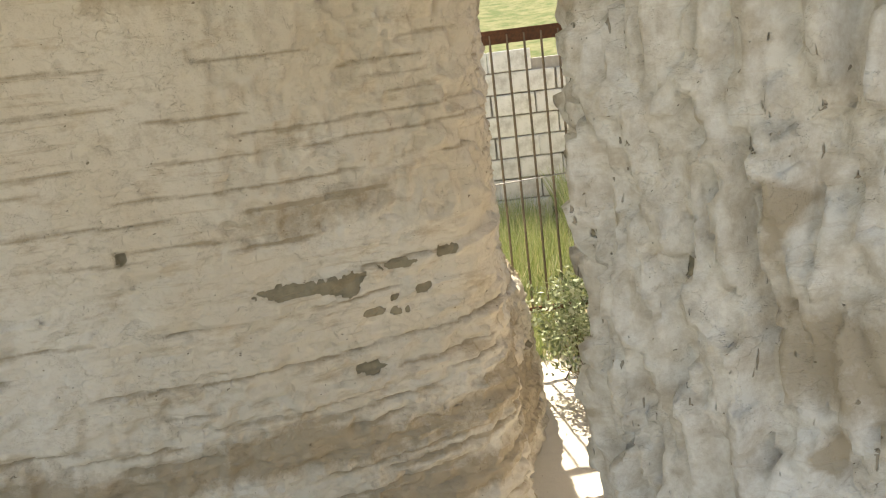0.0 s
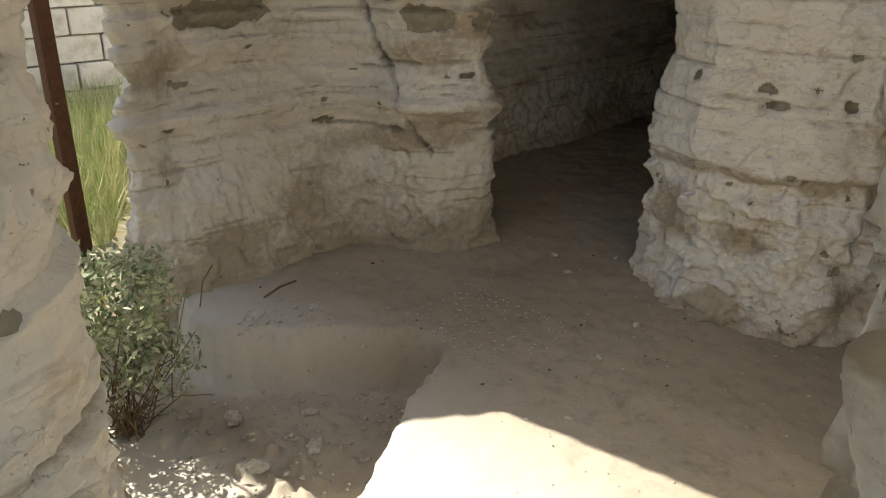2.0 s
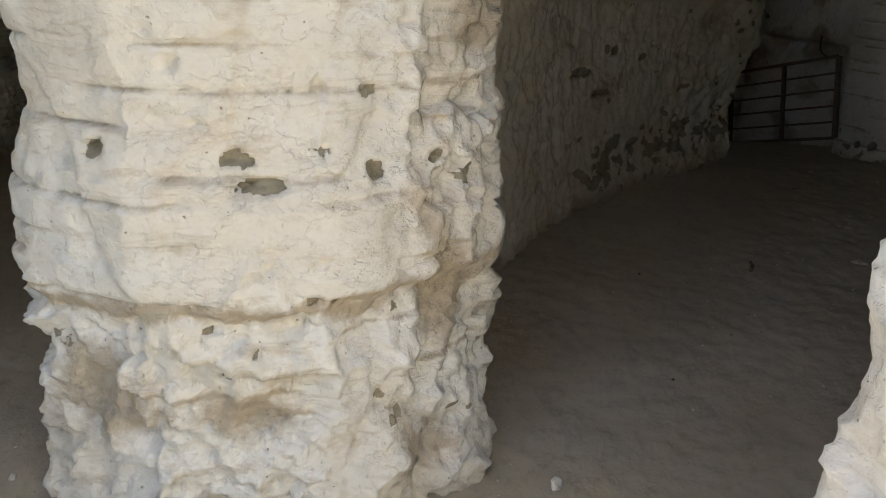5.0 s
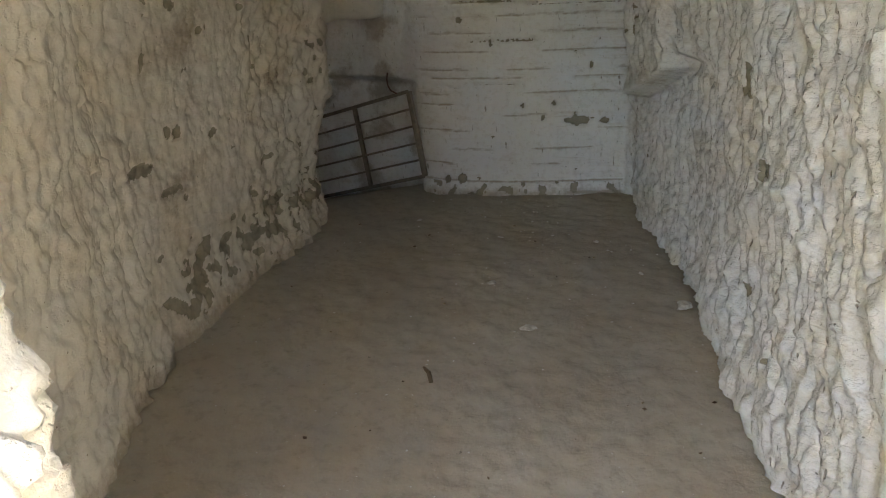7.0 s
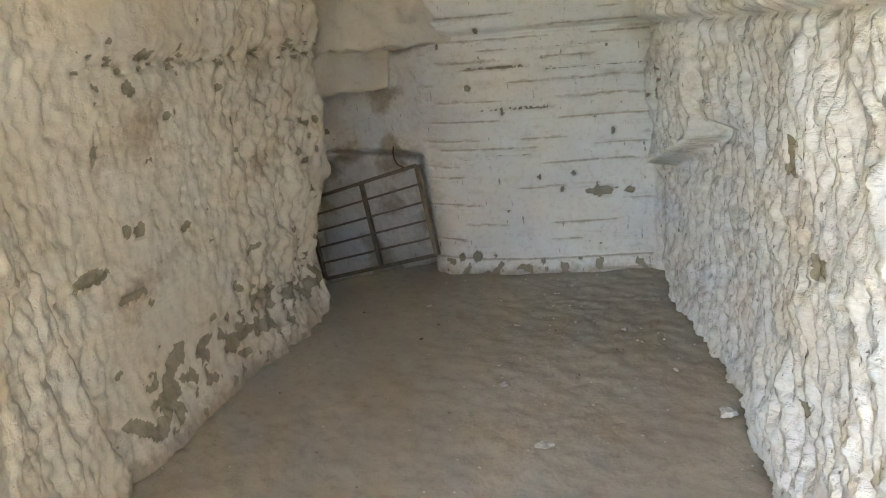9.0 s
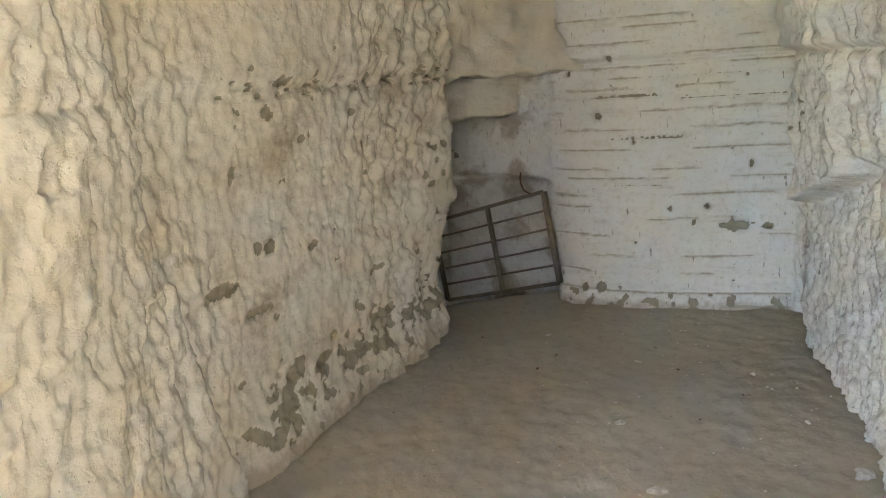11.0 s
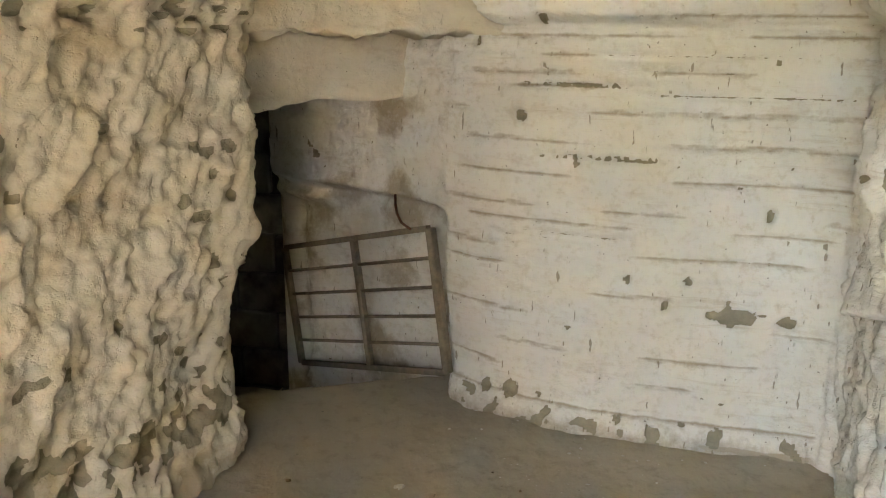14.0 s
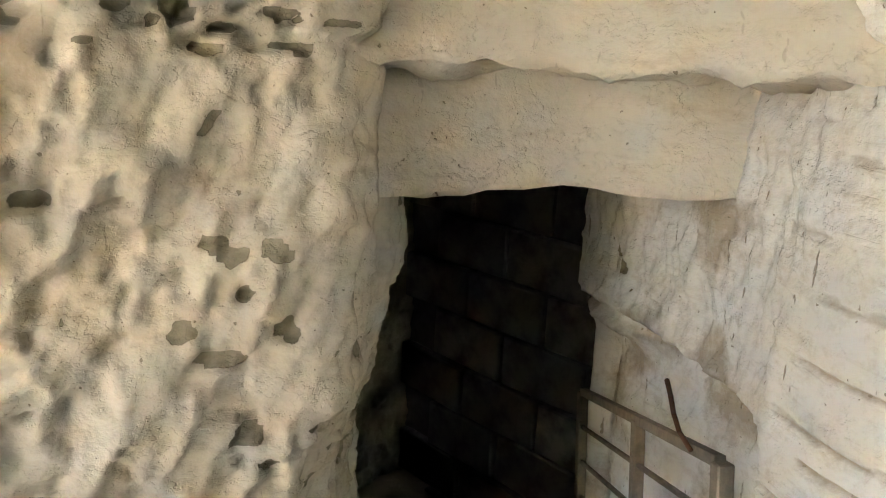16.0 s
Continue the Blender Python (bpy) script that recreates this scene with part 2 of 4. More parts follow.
def rock_mass(name, front, back, z0, z1, relief, mat, step=0.02, top_step=None, seed=0, ring=False, label=""):
    """A mass of cut rock that stands on a plan: front is the worked face, finely divided; back closes it, coarsely. relief(x, y, z, s) gives
    the push out of the face in metres, and the chipped and dirty shares."""
    fr = chaikin(front if not ring else [*front, front[0]])
    fr = along(fr, step)
    if ring:
        fr = fr[:-1]
    n_front = len(fr)
    plan = fr if ring else np.concatenate([fr, along(np.array([front[-1], *back, front[0]], float), 0.3)[1:-1]])
    n = len(plan)
    area = 0.5 * np.sum(plan[:, 0] * np.roll(plan[:, 1], -1) - np.roll(plan[:, 0], -1) * plan[:, 1])
    tang = np.roll(plan, -2, 0) - np.roll(plan, 2, 0)
    tang /= np.linalg.norm(tang, axis=1)[:, None] + 1e-9
    normal = np.stack([tang[:, 1], -tang[:, 0]], 1) * np.sign(area)
    seg = np.r_[0, np.cumsum(np.linalg.norm(np.diff(plan, axis=0), axis=1))]
    zs = np.concatenate([np.arange(z0, 1.75, step), np.linspace(1.75, z1, max(3, int((z1 - 1.75) / (top_step or 0.08))))])
    m = len(zs)
    X, Z = np.repeat(plan[:, 0], m), np.tile(zs, n)
    Y, S = np.repeat(plan[:, 1], m), np.repeat(seg, m)
    push, chip, dirt = relief(X, Y, Z, S)
    fade = np.ones(n)
    if not ring:
        k = np.arange(n)
        fade = step01(k, 0, 20) * (1 - step01(k, n_front - 21, n_front - 1))
    push = (push - 0.006 * np.clip(chip, 0, 1)) * np.repeat(fade, m)
    V = np.stack([X + np.repeat(normal[:, 0], m) * push, Y + np.repeat(normal[:, 1], m) * push, Z], 1)
    i, j = np.meshgrid(np.arange(n), np.arange(m - 1), indexing="ij")
    i2 = (i + 1) % n
    F = np.stack([i * m + j, i2 * m + j, i2 * m + j + 1, i * m + j + 1], -1).reshape(-1, 4)
    if area < 0:
        F = F[:, ::-1]
    cap = [k * m + m - 1 for k in range(n)]
    foot = [k * m for k in range(n)]
    caps = [cap if area > 0 else cap[::-1], foot[::-1] if area > 0 else foot]
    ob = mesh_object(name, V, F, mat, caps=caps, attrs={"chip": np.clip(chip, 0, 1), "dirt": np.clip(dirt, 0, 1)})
    return tagged(ob, label, "rock wall", kind="structure")


def hashed(i, j, seed):
    """Three random shares for each cell (i, j)."""
    h = i * 374761393 + j * 668265263 + seed * 1274126177
    h = (h ^ (h >> 13)) * 1274126177 & 0xFFFFFFFF
    h = (h ^ (h >> 15)) * 2246822519 & 0xFFFFFFFF
    h = h ^ (h >> 13)
    return (h & 1023) / 1023, ((h >> 10) & 1023) / 1023, ((h >> 20) & 1023) / 1023


def scallops(S, Z, amp, seed, w, l, ang=0.0, tilt=0.9, wander=0.35, cliff=0.55):
    """Strokes of a pick on a face unrolled to (S, Z): tilted hollows about w wide and l long, with sharp crests between them."""
    W = np.stack([S, 0 * S + seed, Z], 1)
    ca, sa = math.cos(ang), math.sin(ang)
    u, v = S * ca - Z * sa, S * sa + Z * ca
    u = u / w + wander * perlin(W * 0.5 / w, seed + 1)
    v = v / l + wander * perlin(W * 0.5 / w + 9, seed + 2)
    i0, j0 = np.floor(u).astype(np.int64), np.floor(v).astype(np.int64)
    best, close, facet = np.full(len(S), 9.0), np.full(len(S), 9.0), np.zeros(len(S))
    for di in (-1, 0, 1):
        for dj in (-1, 0, 1):
            i, j = i0 + di, j0 + dj
            a, b, c = hashed(i, j, seed)
            e, f, g = hashed(i, j, seed + 77)
            du, dv = u - i - 0.12 - 0.76 * a, v - j - 0.12 - 0.76 * b
            d2 = du * du + dv * dv
            slope = tilt * ((e - 0.5) * du + (f - 0.5) * dv)
            best = np.minimum(best, 0.75 * d2 + slope + 0.55 * c)
            won = d2 + 0.12 * g < close
            close = np.where(won, d2 + 0.12 * g, close)
            facet = np.where(won, 1.3 * slope + 1.1 * (c - 0.5), facet)
    return amp * ((1 - 0.5 * cliff) * (best - 0.32) + cliff * facet)


def beds(P, amp, seed, thin=0.02, thick=0.07, deep=0.012, dip=0.02):
    """Level bedding: layers that stand out unevenly, with thin broken grooves between them. Gives the push and the grooves."""
    r = np.random.RandomState(seed)
    edges = np.cumsum(r.uniform(thin, thick, 120)) - 0.8
    z = P[:, 2] + dip * perlin(P * (0.8, 0.8, 0.3), seed) + 0.007 * perlin(P * (7, 7, 3), seed + 1) + 0.003 * perlin(P * (30, 30, 12), seed + 2)
    k = np.clip(np.searchsorted(edges, z), 1, len(edges) - 1)
    lo, hi = z - edges[k - 1], edges[k] - z
    frac = lo / (lo + hi)
    out = r.uniform(-0.5, 0.5, 121)[k] + 1.1 * perlin(P * (2.2, 2.2, 0) + k[:, None] * (3.7, 1.3, 0.37), seed + 3)
    out += 0.5 * (frac - 0.5) + 0.35 * step01(perlin(P * (9, 9, 4) + k[:, None] * 1.7, seed + 4), 0.0, 0.08)
    near = np.minimum(lo, hi)
    mask = step01(perlin(P * (2.6, 2.6, 0) + np.where(lo < hi, k - 1, k)[:, None] * (5.1, 2.3, 0.71), seed + 5), 0.0, 0.14)
    groove = (1 - step01(near, 0.002, 0.009)) * mask
    return amp * out - deep * groove, -groove


def crags(P, amp, seed, f=7.0):
    """Broken rock: facets with steps."""
    a = fbm(P * f, 3, 0.5, seed)
    k = a * 4.0 + 0.5 * perlin(P * f * 2.7, seed + 5) + 0.22 * perlin(P * f * 6.1, seed + 6)
    fl = np.floor(k)
    terr = (fl + step01(k - fl, 0.8, 0.96)) / 4.0
    return amp * (0.2 * a + 0.95 * terr + 0.08 * perlin(P * f * 4.3, seed + 7) + 0.06 * perlin(P * f * 9, seed + 8))


def dents(X, Y, Z, push, chip, feats):
    """Holes, slots and patches: (x, y, z, half width, half height, depth, chipped share)."""
    for x, y, z, rw, rh, depth, bare in feats:
        near = np.flatnonzero((np.abs(X - x) < rw * 2 + 0.15) & (np.abs(Y - y) < rw * 2 + 0.15) & (np.abs(Z - z) < rh * 1.6 + 0.03))
        if not len(near):
            continue
        w = np.hypot(X[near] - x, Y[near] - y)
        lowest = w.min()
        w = np.sqrt(np.maximum(w * w - lowest * lowest, 0))
        P = np.stack([X[near], Y[near], Z[near]], 1)
        d = np.hypot(w / rw, (Z[near] - z) / rh) + 0.55 * fbm(P * (0.75 / max(min(rw, rh), 0.012)), 3, 0.6, int(z * 1000) % 97)
        inside = 1 - step01(d, 0.8, 1.05)
        push[near] -= depth * inside
        chip[near] = np.maximum(chip[near], bare * inside)


def scatter(n, seed, pick, size=(0.008, 0.03), depth=(0.008, 0.03), bare=0.7, flat=1.0, share=0.12):
    r = random.Random(seed)
    out = []
    for _ in range(n):
        x, y, z = pick(r)
        a = r.uniform(*size)
        out.append((x, y, z, a, a * flat * r.uniform(0.6, 1.1), r.uniform(*depth), bare * (1.0 if r.random() < share else 0.3)))
    return out


def on_line(pts, z0, z1):
    pts = np.array(pts, float)
    seg = np.r_[0, np.cumsum(np.linalg.norm(np.diff(pts, axis=0), axis=1))]

    def pick(r):
        s = r.uniform(0, seg[-1])
        return float(np.interp(s, seg, pts[:, 0])), float(np.interp(s, seg, pts[:, 1])), r.uniform(z0, z1)
    return pick


# ---- structure: masses of rock ----
LEFT_FRONT = [(-3.0, 1.45), (-2.0, 1.85), (-1.2, 2.08), (-0.5, 2.24), (0.04, 2.39), (0.155, 2.51), (0.165, 2.75), (0.18, 3.1), (0.23, 3.8), (0.26, 4.3), (0.18, 4.5), (-0.15, 4.54)]
RIGHT_FRONT = [(1.5, -0.4), (0.8, 0.62), (0.5, 1.04), (0.30, 1.27), (0.23, 1.385), (0.295, 1.49), (0.46, 1.58), (0.8, 1.64), (1.3, 1.65), (1.9, 1.67), (2.14, 1.70), (2.26, 1.55),
               (2.45, 1.15), (2.8, 0.76), (3.05, 0.56), (3.54, 0.20), (4.2, -0.38), (4.62, -0.74), (5.35, -1.2), (5.68, -1.47), (5.76, -1.42), (6.02, -1.03),
               (6.2, -0.82), (6.45, -0.595), (6.60, -0.53), (6.9, -0.40), (7.3, -0.14), (7.58, 0.0), (7.72, -0.12)]
INNER_FRONT = [(8.7, 0.2), (8.6, 0.3), (8.3, 0.85), (7.5, 0.9), (7.0, 0.55), (6.82, 0.24), (6.42, 0.22), (6.34, 0.32), (6.05, 0.70), (5.7, 1.08), (5.32, 1.48), (5.12, 1.66), (4.95, 1.80), (4.72, 1.90), (4.44, 2.03),
               # unseen bulge beside the pillar, added to block light from the hall
               (4.15, 2.28), (3.98, 2.65), (3.98, 3.1), (4.4, 3.4), (5.5, 3.4)]
PILLAR = [(2.70, 2.96), (2.70, 2.80), (2.73, 2.56), (2.84, 2.41), (3.08, 2.16), (3.25, 2.2), (3.42, 2.6), (3.3, 3.15), (2.9, 3.36)]
END_FRONT = [(2.1, 6.2), (1.6, 5.5), (1.16, 5.0), (1.07, 4.76), (1.22, 4.6), (1.5, 4.56), (1.9, 4.6), (2.2, 4.6), (2.34, 4.42), (2.42, 4.2), (2.66, 4.06), (2.8, 4.22), (2.95, 4.7),
             (3.3, 5.05), (4.2, 4.92), (5.5, 5.0), (7.0, 5.05), (7.3, 4.0), (7.3, 3.2)]


def relief_left(X, Y, Z, S):
    P = np.stack([X, Y, Z], 1)
    low = step01(1.12 - Z, -0.08, 0.06)
    st, g = beds(P, 0.012, 3, 0.025, 0.09, 0.016, 0.08)
    edge = step01(X, -0.72, -0.5)
    push = 0.06 * fbm(P * 1.1, 2, 0.5, 40) + st * (0.25 + 0.75 * low)
    push += edge * (1 - low) * (scallops(S, Z, 0.030, 5, 0.055, 0.05) + scallops(S, Z, 0.016, 15, 0.024, 0.06)) + (1 - edge) * scallops(S, Z, 0.010, 16, 0.10, 0.05)
    push += low * (scallops(S, Z, 0.020, 17, 0.12, 0.035) + scallops(S, Z, 0.018, 18, 0.035, 0.03) * step01(0.9 - Z, 0, 0.15)) + crags(P, 0.012, 6, 9)
    push += 0.05 * step01(0.35 - Z, 0, 0.6) + 0.10 * step01(0.6 - Z, 0, 0.3) * step01(Y, 3.2, 4.2)
    chip = 0.8 * step01(perlin(P * (5, 5, 13), 8) + 0.3 * perlin(P * 26, 9), 0.60, 0.64)
    feats = [(-0.42, 2.2, 1.0, 0.11, 0.022, 0.012, 1), (-0.28, 2.25, 0.985, 0.07, 0.03, 0.012, 1), (-0.12, 2.3, 1.02, 0.06, 0.012, 0.01, 1), (0.02, 2.36, 1.03, 0.035, 0.016, 0.012, 1),
             (-0.06, 2.33, 0.93, 0.025, 0.02, 0.006, 0.9), (-0.15, 2.3, 0.92, 0.016, 0.013, 0.006, 0.9), (-0.85, 2.14, 1.17, 0.016, 0.016, 0.02, 0.9), (-0.25, 2.27, 0.72, 0.05, 0.02, 0.012, 0.9)]
    feats += scatter(90, 1, on_line(LEFT_FRONT[1:6], 0.5, 1.7), (0.005, 0.014), (0.004, 0.016), 0.6, 0.8)
    dents(X, Y, Z, push, chip, feats)
    dirt = 0.6 * step01(perlin(P * (1.6, 1.6, 5), 12) + 0.3 * step01(1.0 - Z, 0, 0.6), 0.15, 0.55) - 0.5 * g
    return push, chip, dirt


def relief_right(X, Y, Z, S):
    P = np.stack([X, Y, Z], 1)
    near = step01(2.6 - X, 0, 0.5)
    entry = step01(1.2 - X, 0, 0.3)
    endw = step01(X - 0.0 * Y, 5.62, 5.74) * (1 - step01(X, 6.55, 6.7))
    tunnel = step01(X, 6.6, 6.75)
    room = np.clip(1 - near - endw - tunnel, 0, 1)
    jamb = (near - entry).clip(0, 1)
    st, g = beds(P, 0.005, 21, 0.03, 0.12, 0.013, 0.015)
    push = 0.05 * fbm(P * 1.2, 2, 0.5, 50)
    push += entry * (scallops(S, Z, 0.040, 22, 0.048, 0.19, 0.03, 1.0, 0.15, 0.8) + scallops(S, Z, 0.028, 28, 0.030, 0.09, 0.0, 1.2, 0.2, 0.9) + crags(P, 0.010, 29, 8))
    push += jamb * (scallops(S, Z, 0.040, 23, 0.08, 0.12) + scallops(S, Z, 0.016, 123, 0.03, 0.04))
    push -= tunnel * (0.04 + 0.14 * step01(0.74 - Z, 0, 0.06))
    push += tunnel * 0.10 * np.exp(-((Z - 0.66) / 0.04) ** 2) * step01(X, 7.2, 7.4)
    push += room * (scallops(S, Z, 0.030, 24, 0.040, 0.13, 0.35) + scallops(S, Z, 0.014, 25, 0.022, 0.05, 0.35) + 0.03 * fbm(P * 4, 2, 0.5, 125))
    push += endw * (st * (0.5 + 0.5 * step01(Z, 0.45, 0.65)) + scallops(S, Z, 0.007, 26, 0.05, 0.25) * (1 - step01(Z, 0.5, 0.7)) + scallops(S, Z, 0.004, 126, 0.06, 0.03))
    push += tunnel * (scallops(S, Z, 0.016, 27, 0.06, 0.10, -0.2) + scallops(S, Z, 0.008, 127, 0.02, 0.04) + 0.03 * fbm(P * 3, 2, 0.5, 128))
    # flared foot, band at 1.38 and the overhang over it
    push += room * 0.05 * step01(0.5 - Z, 0, 0.7) * (1 - step01(X, 5.0, 5.6)) + endw * 0.05 * step01(0.16 - Z, 0, 0.14)
    push += jamb * 0.14 * step01(0.75 - Z, 0, 0.65) * step01(X, 1.98, 2.2)
    push += (endw + room) * (0.05 * step01(Z, 1.37, 1.42) - 0.02 * np.exp(-((Z - 1.38) / 0.012) ** 2))
    # a block left standing out high on the wall
    blk = step01(X, 4.66, 4.72) * (1 - step01(X, 5.2, 5.3)) * room
    push += blk * 0.15 * step01(Z + 0.4 * (X - 5.0), 0.78, 0.80) + room * 0.10 * step01(X, 4.3, 4.7) * step01(Z, 0.95, 1.0) * (1 - step01(X, 4.66, 4.72))
    chip = 0.9 * step01(perlin(P * (5, 5, 7), 30) + 0.2 * perlin(P * 30, 31), 0.50, 0.54) * (0.25 + 0.75 * (1 - endw))
    foot = endw * step01(0.13 - Z, 0, 0.1)
    chip = np.maximum(chip, 0.9 * foot * step01(perlin(P * (17, 17, 14), 33) + 0.3 * perlin(P * 36, 34), 0.10, 0.18))
    feats = [(6.25, -0.64, 1.40, 0.014, 0.014, 0.05, 1), (6.34, -0.62, 1.09, 0.022, 0.02, 0.05, 1), (6.21, -0.78, 0.94, 0.012, 0.012, 0.04, 1), (6.05, -1.07, 0.49, 0.013, 0.013, 0.04, 1),
             (6.04, -1.14, 0.58, 0.012, 0.014, 0.04, 1), (6.1, -0.95, 0.57, 0.01, 0.012, 0.03, 1), (5.86, -1.3, 0.80, 0.012, 0.018, 0.04, 1), (6.28, -0.72, 1.10, 0.07, 0.012, 0.012, 0.2),
             (6.40, -0.70, 0.10, 0.03, 0.035, 0.02, 1), (6.46, -0.62, 0.09, 0.02, 0.03, 0.02, 1), (5.93, -1.25, 0.47, 0.09, 0.03, 0.012, 0.9), (5.83, -1.38, 0.46, 0.03, 0.02, 0.012, 0.9),
             (6.12, -0.87, 0.965, 0.33, 0.006, 0.022, 0.7), (6.2, -0.75, 1.195, 0.28, 0.007, 0.02, 0.5), (5.92, -1.2, 1.17, 0.3, 0.007, 0.02, 0.5), (6.2, -0.8, 0.70, 0.2, 0.005, 0.012, 0.4),
             (6.0, -1.06, 1.29, 0.3, 0.006, 0.016, 0.4), (6.33, -0.66, 0.68, 0.1, 0.005, 0.012, 0.4), (6.5, -0.5, 1.33, 0.014, 0.014, 0.05, 1),
             (0.25, 1.36, 1.30, 0.010, 0.012, 0.03, 0.5), (0.245, 1.385, 1.433, 0.010, 0.014, 0.03, 0.5), (0.36, 1.24, 1.25, 0.006, 0.03, 0.03, 0.5), (0.5, 1.06, 1.38, 0.02, 0.02, 0.02, 0.4)]
    feats += [(x, y, z, 0.004 + 0.004 * (k % 3), 0.016 + 0.010 * (k % 4), 0.03, 0.2) for k, (x, y, z, *_) in enumerate(scatter(46, 14, on_line(RIGHT_FRONT[1:5], 0.6, 1.8)))]
    feats += scatter(60, 2, on_line(RIGHT_FRONT[1:5], 0.6, 1.9), (0.006, 0.02), (0.006, 0.02), 0.45, 1.2)
    feats += scatter(70, 3, on_line(RIGHT_FRONT[20:24], 0.05, 1.6), (0.006, 0.014), (0.004, 0.012), 0.6, 0.8)
    dents(X, Y, Z, push, chip, feats)
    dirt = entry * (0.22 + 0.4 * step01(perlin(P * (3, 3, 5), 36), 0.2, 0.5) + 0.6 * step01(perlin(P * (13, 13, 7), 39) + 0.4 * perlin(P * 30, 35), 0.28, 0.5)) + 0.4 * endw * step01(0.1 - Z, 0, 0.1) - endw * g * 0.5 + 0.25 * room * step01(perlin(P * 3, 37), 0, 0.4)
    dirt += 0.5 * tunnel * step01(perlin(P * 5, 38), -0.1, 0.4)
    return push, chip, dirt


def relief_inner(X, Y, Z, S):
    P = np.stack([X, Y, Z], 1)
    wall = step01(X, 5.1, 5.35) * (1 - step01(X, 6.45, 6.6))
    end = step01(X, 5.55, 6.1) * wall
    tunnel = step01(X, 6.5, 6.7)
    push = 0.05 * fbm(P * 1.3, 2, 0.5, 60)
    soft = (wall - end).clip(0, 1)
    push += soft * (scallops(S, Z, 0.013, 61, 0.10, 0.13, 0.3, 0.5) + scallops(S, Z, 0.006, 62, 0.04, 0.05) + scallops(S, Z, 0.012, 162, 0.05, 0.07) * step01(0.35 - Z, 0, 0.15))
    push += end * (scallops(S, Z, 0.042, 63, 0.07, 0.13, -0.45, 1.0) + scallops(S, Z, 0.018, 59, 0.032, 0.05, -0.3, 1.0) + crags(P, 0.018, 64, 9))
    push += np.clip(1 - wall - tunnel, 0, 1) * (scallops(S, Z, 0.03, 65, 0.09, 0.12) + scallops(S, Z, 0.014, 165, 0.03, 0.05)) + tunnel * (scallops(S, Z, 0.026, 66, 0.08, 0.09) + scallops(S, Z, 0.012, 166, 0.03, 0.03))
    push += wall * (0.04 * step01(Z, 1.36, 1.46) + 0.05 * step01(0.3 - Z, 0, 0.3)) - (1 - tunnel) * 0.016 * np.exp(-((Z - 1.375) / 0.014) ** 2) * step01(perlin(P * (4, 4, 1), 67), -0.2, 0.1)
    push -= 0.06 * step01(X, 6.42, 6.6) * (1 - step01(X, 7.0, 7.3)) * step01(1.05 - Z, 0, 0.5)
    push += -0.09 * wall * step01(X, 6.1, 6.3) * step01(0.75 - Z, 0, 0.4)
    push += 0.07 * (1 - step01(X + 0.25 * (Z - 0.8) + 0.05 * perlin(P * 4, 77), 4.96, 5.0)) * (1 - tunnel)
    band = np.exp(-((Z - 0.22 - 0.06 * perlin(P * (3, 3, 0), 71)) / 0.16) ** 2)
    chip = 0.95 * wall * step01(perlin(P * (11, 11, 14), 68) + 0.3 * perlin(P * 30, 69) + 0.36 * band, 0.42, 0.48)
    chip = np.maximum(chip, 0.9 * tunnel * step01(perlin(P * (4, 4, 6), 74), 0.2, 0.26))
    # recess behind the jamb coloured as bare rock, imitating the passage's shade
    chip = np.maximum(chip, step01(X, 6.9, 7.0) * step01(Y, 0.3, 0.4))
    feats = [(5.48, 1.40, 0.81, 0.04, 0.03, 0.02, 1), (5.65, 1.18, 0.27, 0.06, 0.03, 0.014, 1), (6.15, 0.62, 1.11, 0.03, 0.022, 0.03, 0.6), (6.14, 0.64, 0.60, 0.025, 0.012, 0.04, 1),
             (6.34, 0.38, 0.45, 0.016, 0.012, 0.03, 1), (5.25, 1.6, 0.72, 0.12, 0.025, 0.015, 0.9), (5.5, 1.33, 0.30, 0.05, 0.03, 0.014, 1), (5.42, 1.4, 0.18, 0.09, 0.04, 0.014, 1),
             (5.9, 0.88, 0.36, 0.03, 0.035, 0.016, 1), (6.02, 0.74, 0.25, 0.02, 0.04, 0.016, 1), (6.3, 0.38, 0.84, 0.05, 0.014, 0.02, 0.7), (6.26, 0.42, 1.40, 0.016, 0.016, 0.05, 1), (5.35, 1.45, 0.60, 0.1, 0.02, 0.015, 0.9)]
    feats += scatter(120, 4, on_line(INNER_FRONT[6:11], 1.345, 1.41), (0.006, 0.035), (0.008, 0.018), 0.95, 0.3, 0.5)
    feats += [(6.25, 0.43, 1.41, 0.022, 0.028, 0.07, 1.0)]
    feats += scatter(160, 5, on_line(INNER_FRONT[7:11], 0.08, 1.3), (0.005, 0.015), (0.006, 0.018), 0.8, 0.8, 0.08)
    feats += scatter(90, 6, on_line(INNER_FRONT[7:11], 0.04, 0.36), (0.006, 0.026), (0.006, 0.014), 1.0, 1.0, 0.6)
    feats += scatter(46, 7, on_line(INNER_FRONT[5:8], 0.1, 0.9), (0.010, 0.03), (0.008, 0.02), 0.6, 1.0, 0.5)
    dents(X, Y, Z, push, chip, feats)
    dirt = 0.45 * step01(perlin(P * (3, 3, 4), 72), 0.1, 0.5) * wall + 0.5 * step01(0.12 - Z, 0, 0.12) + 0.4 * tunnel * step01(perlin(P * 4, 73), -0.1, 0.4)
    return push, chip, dirt


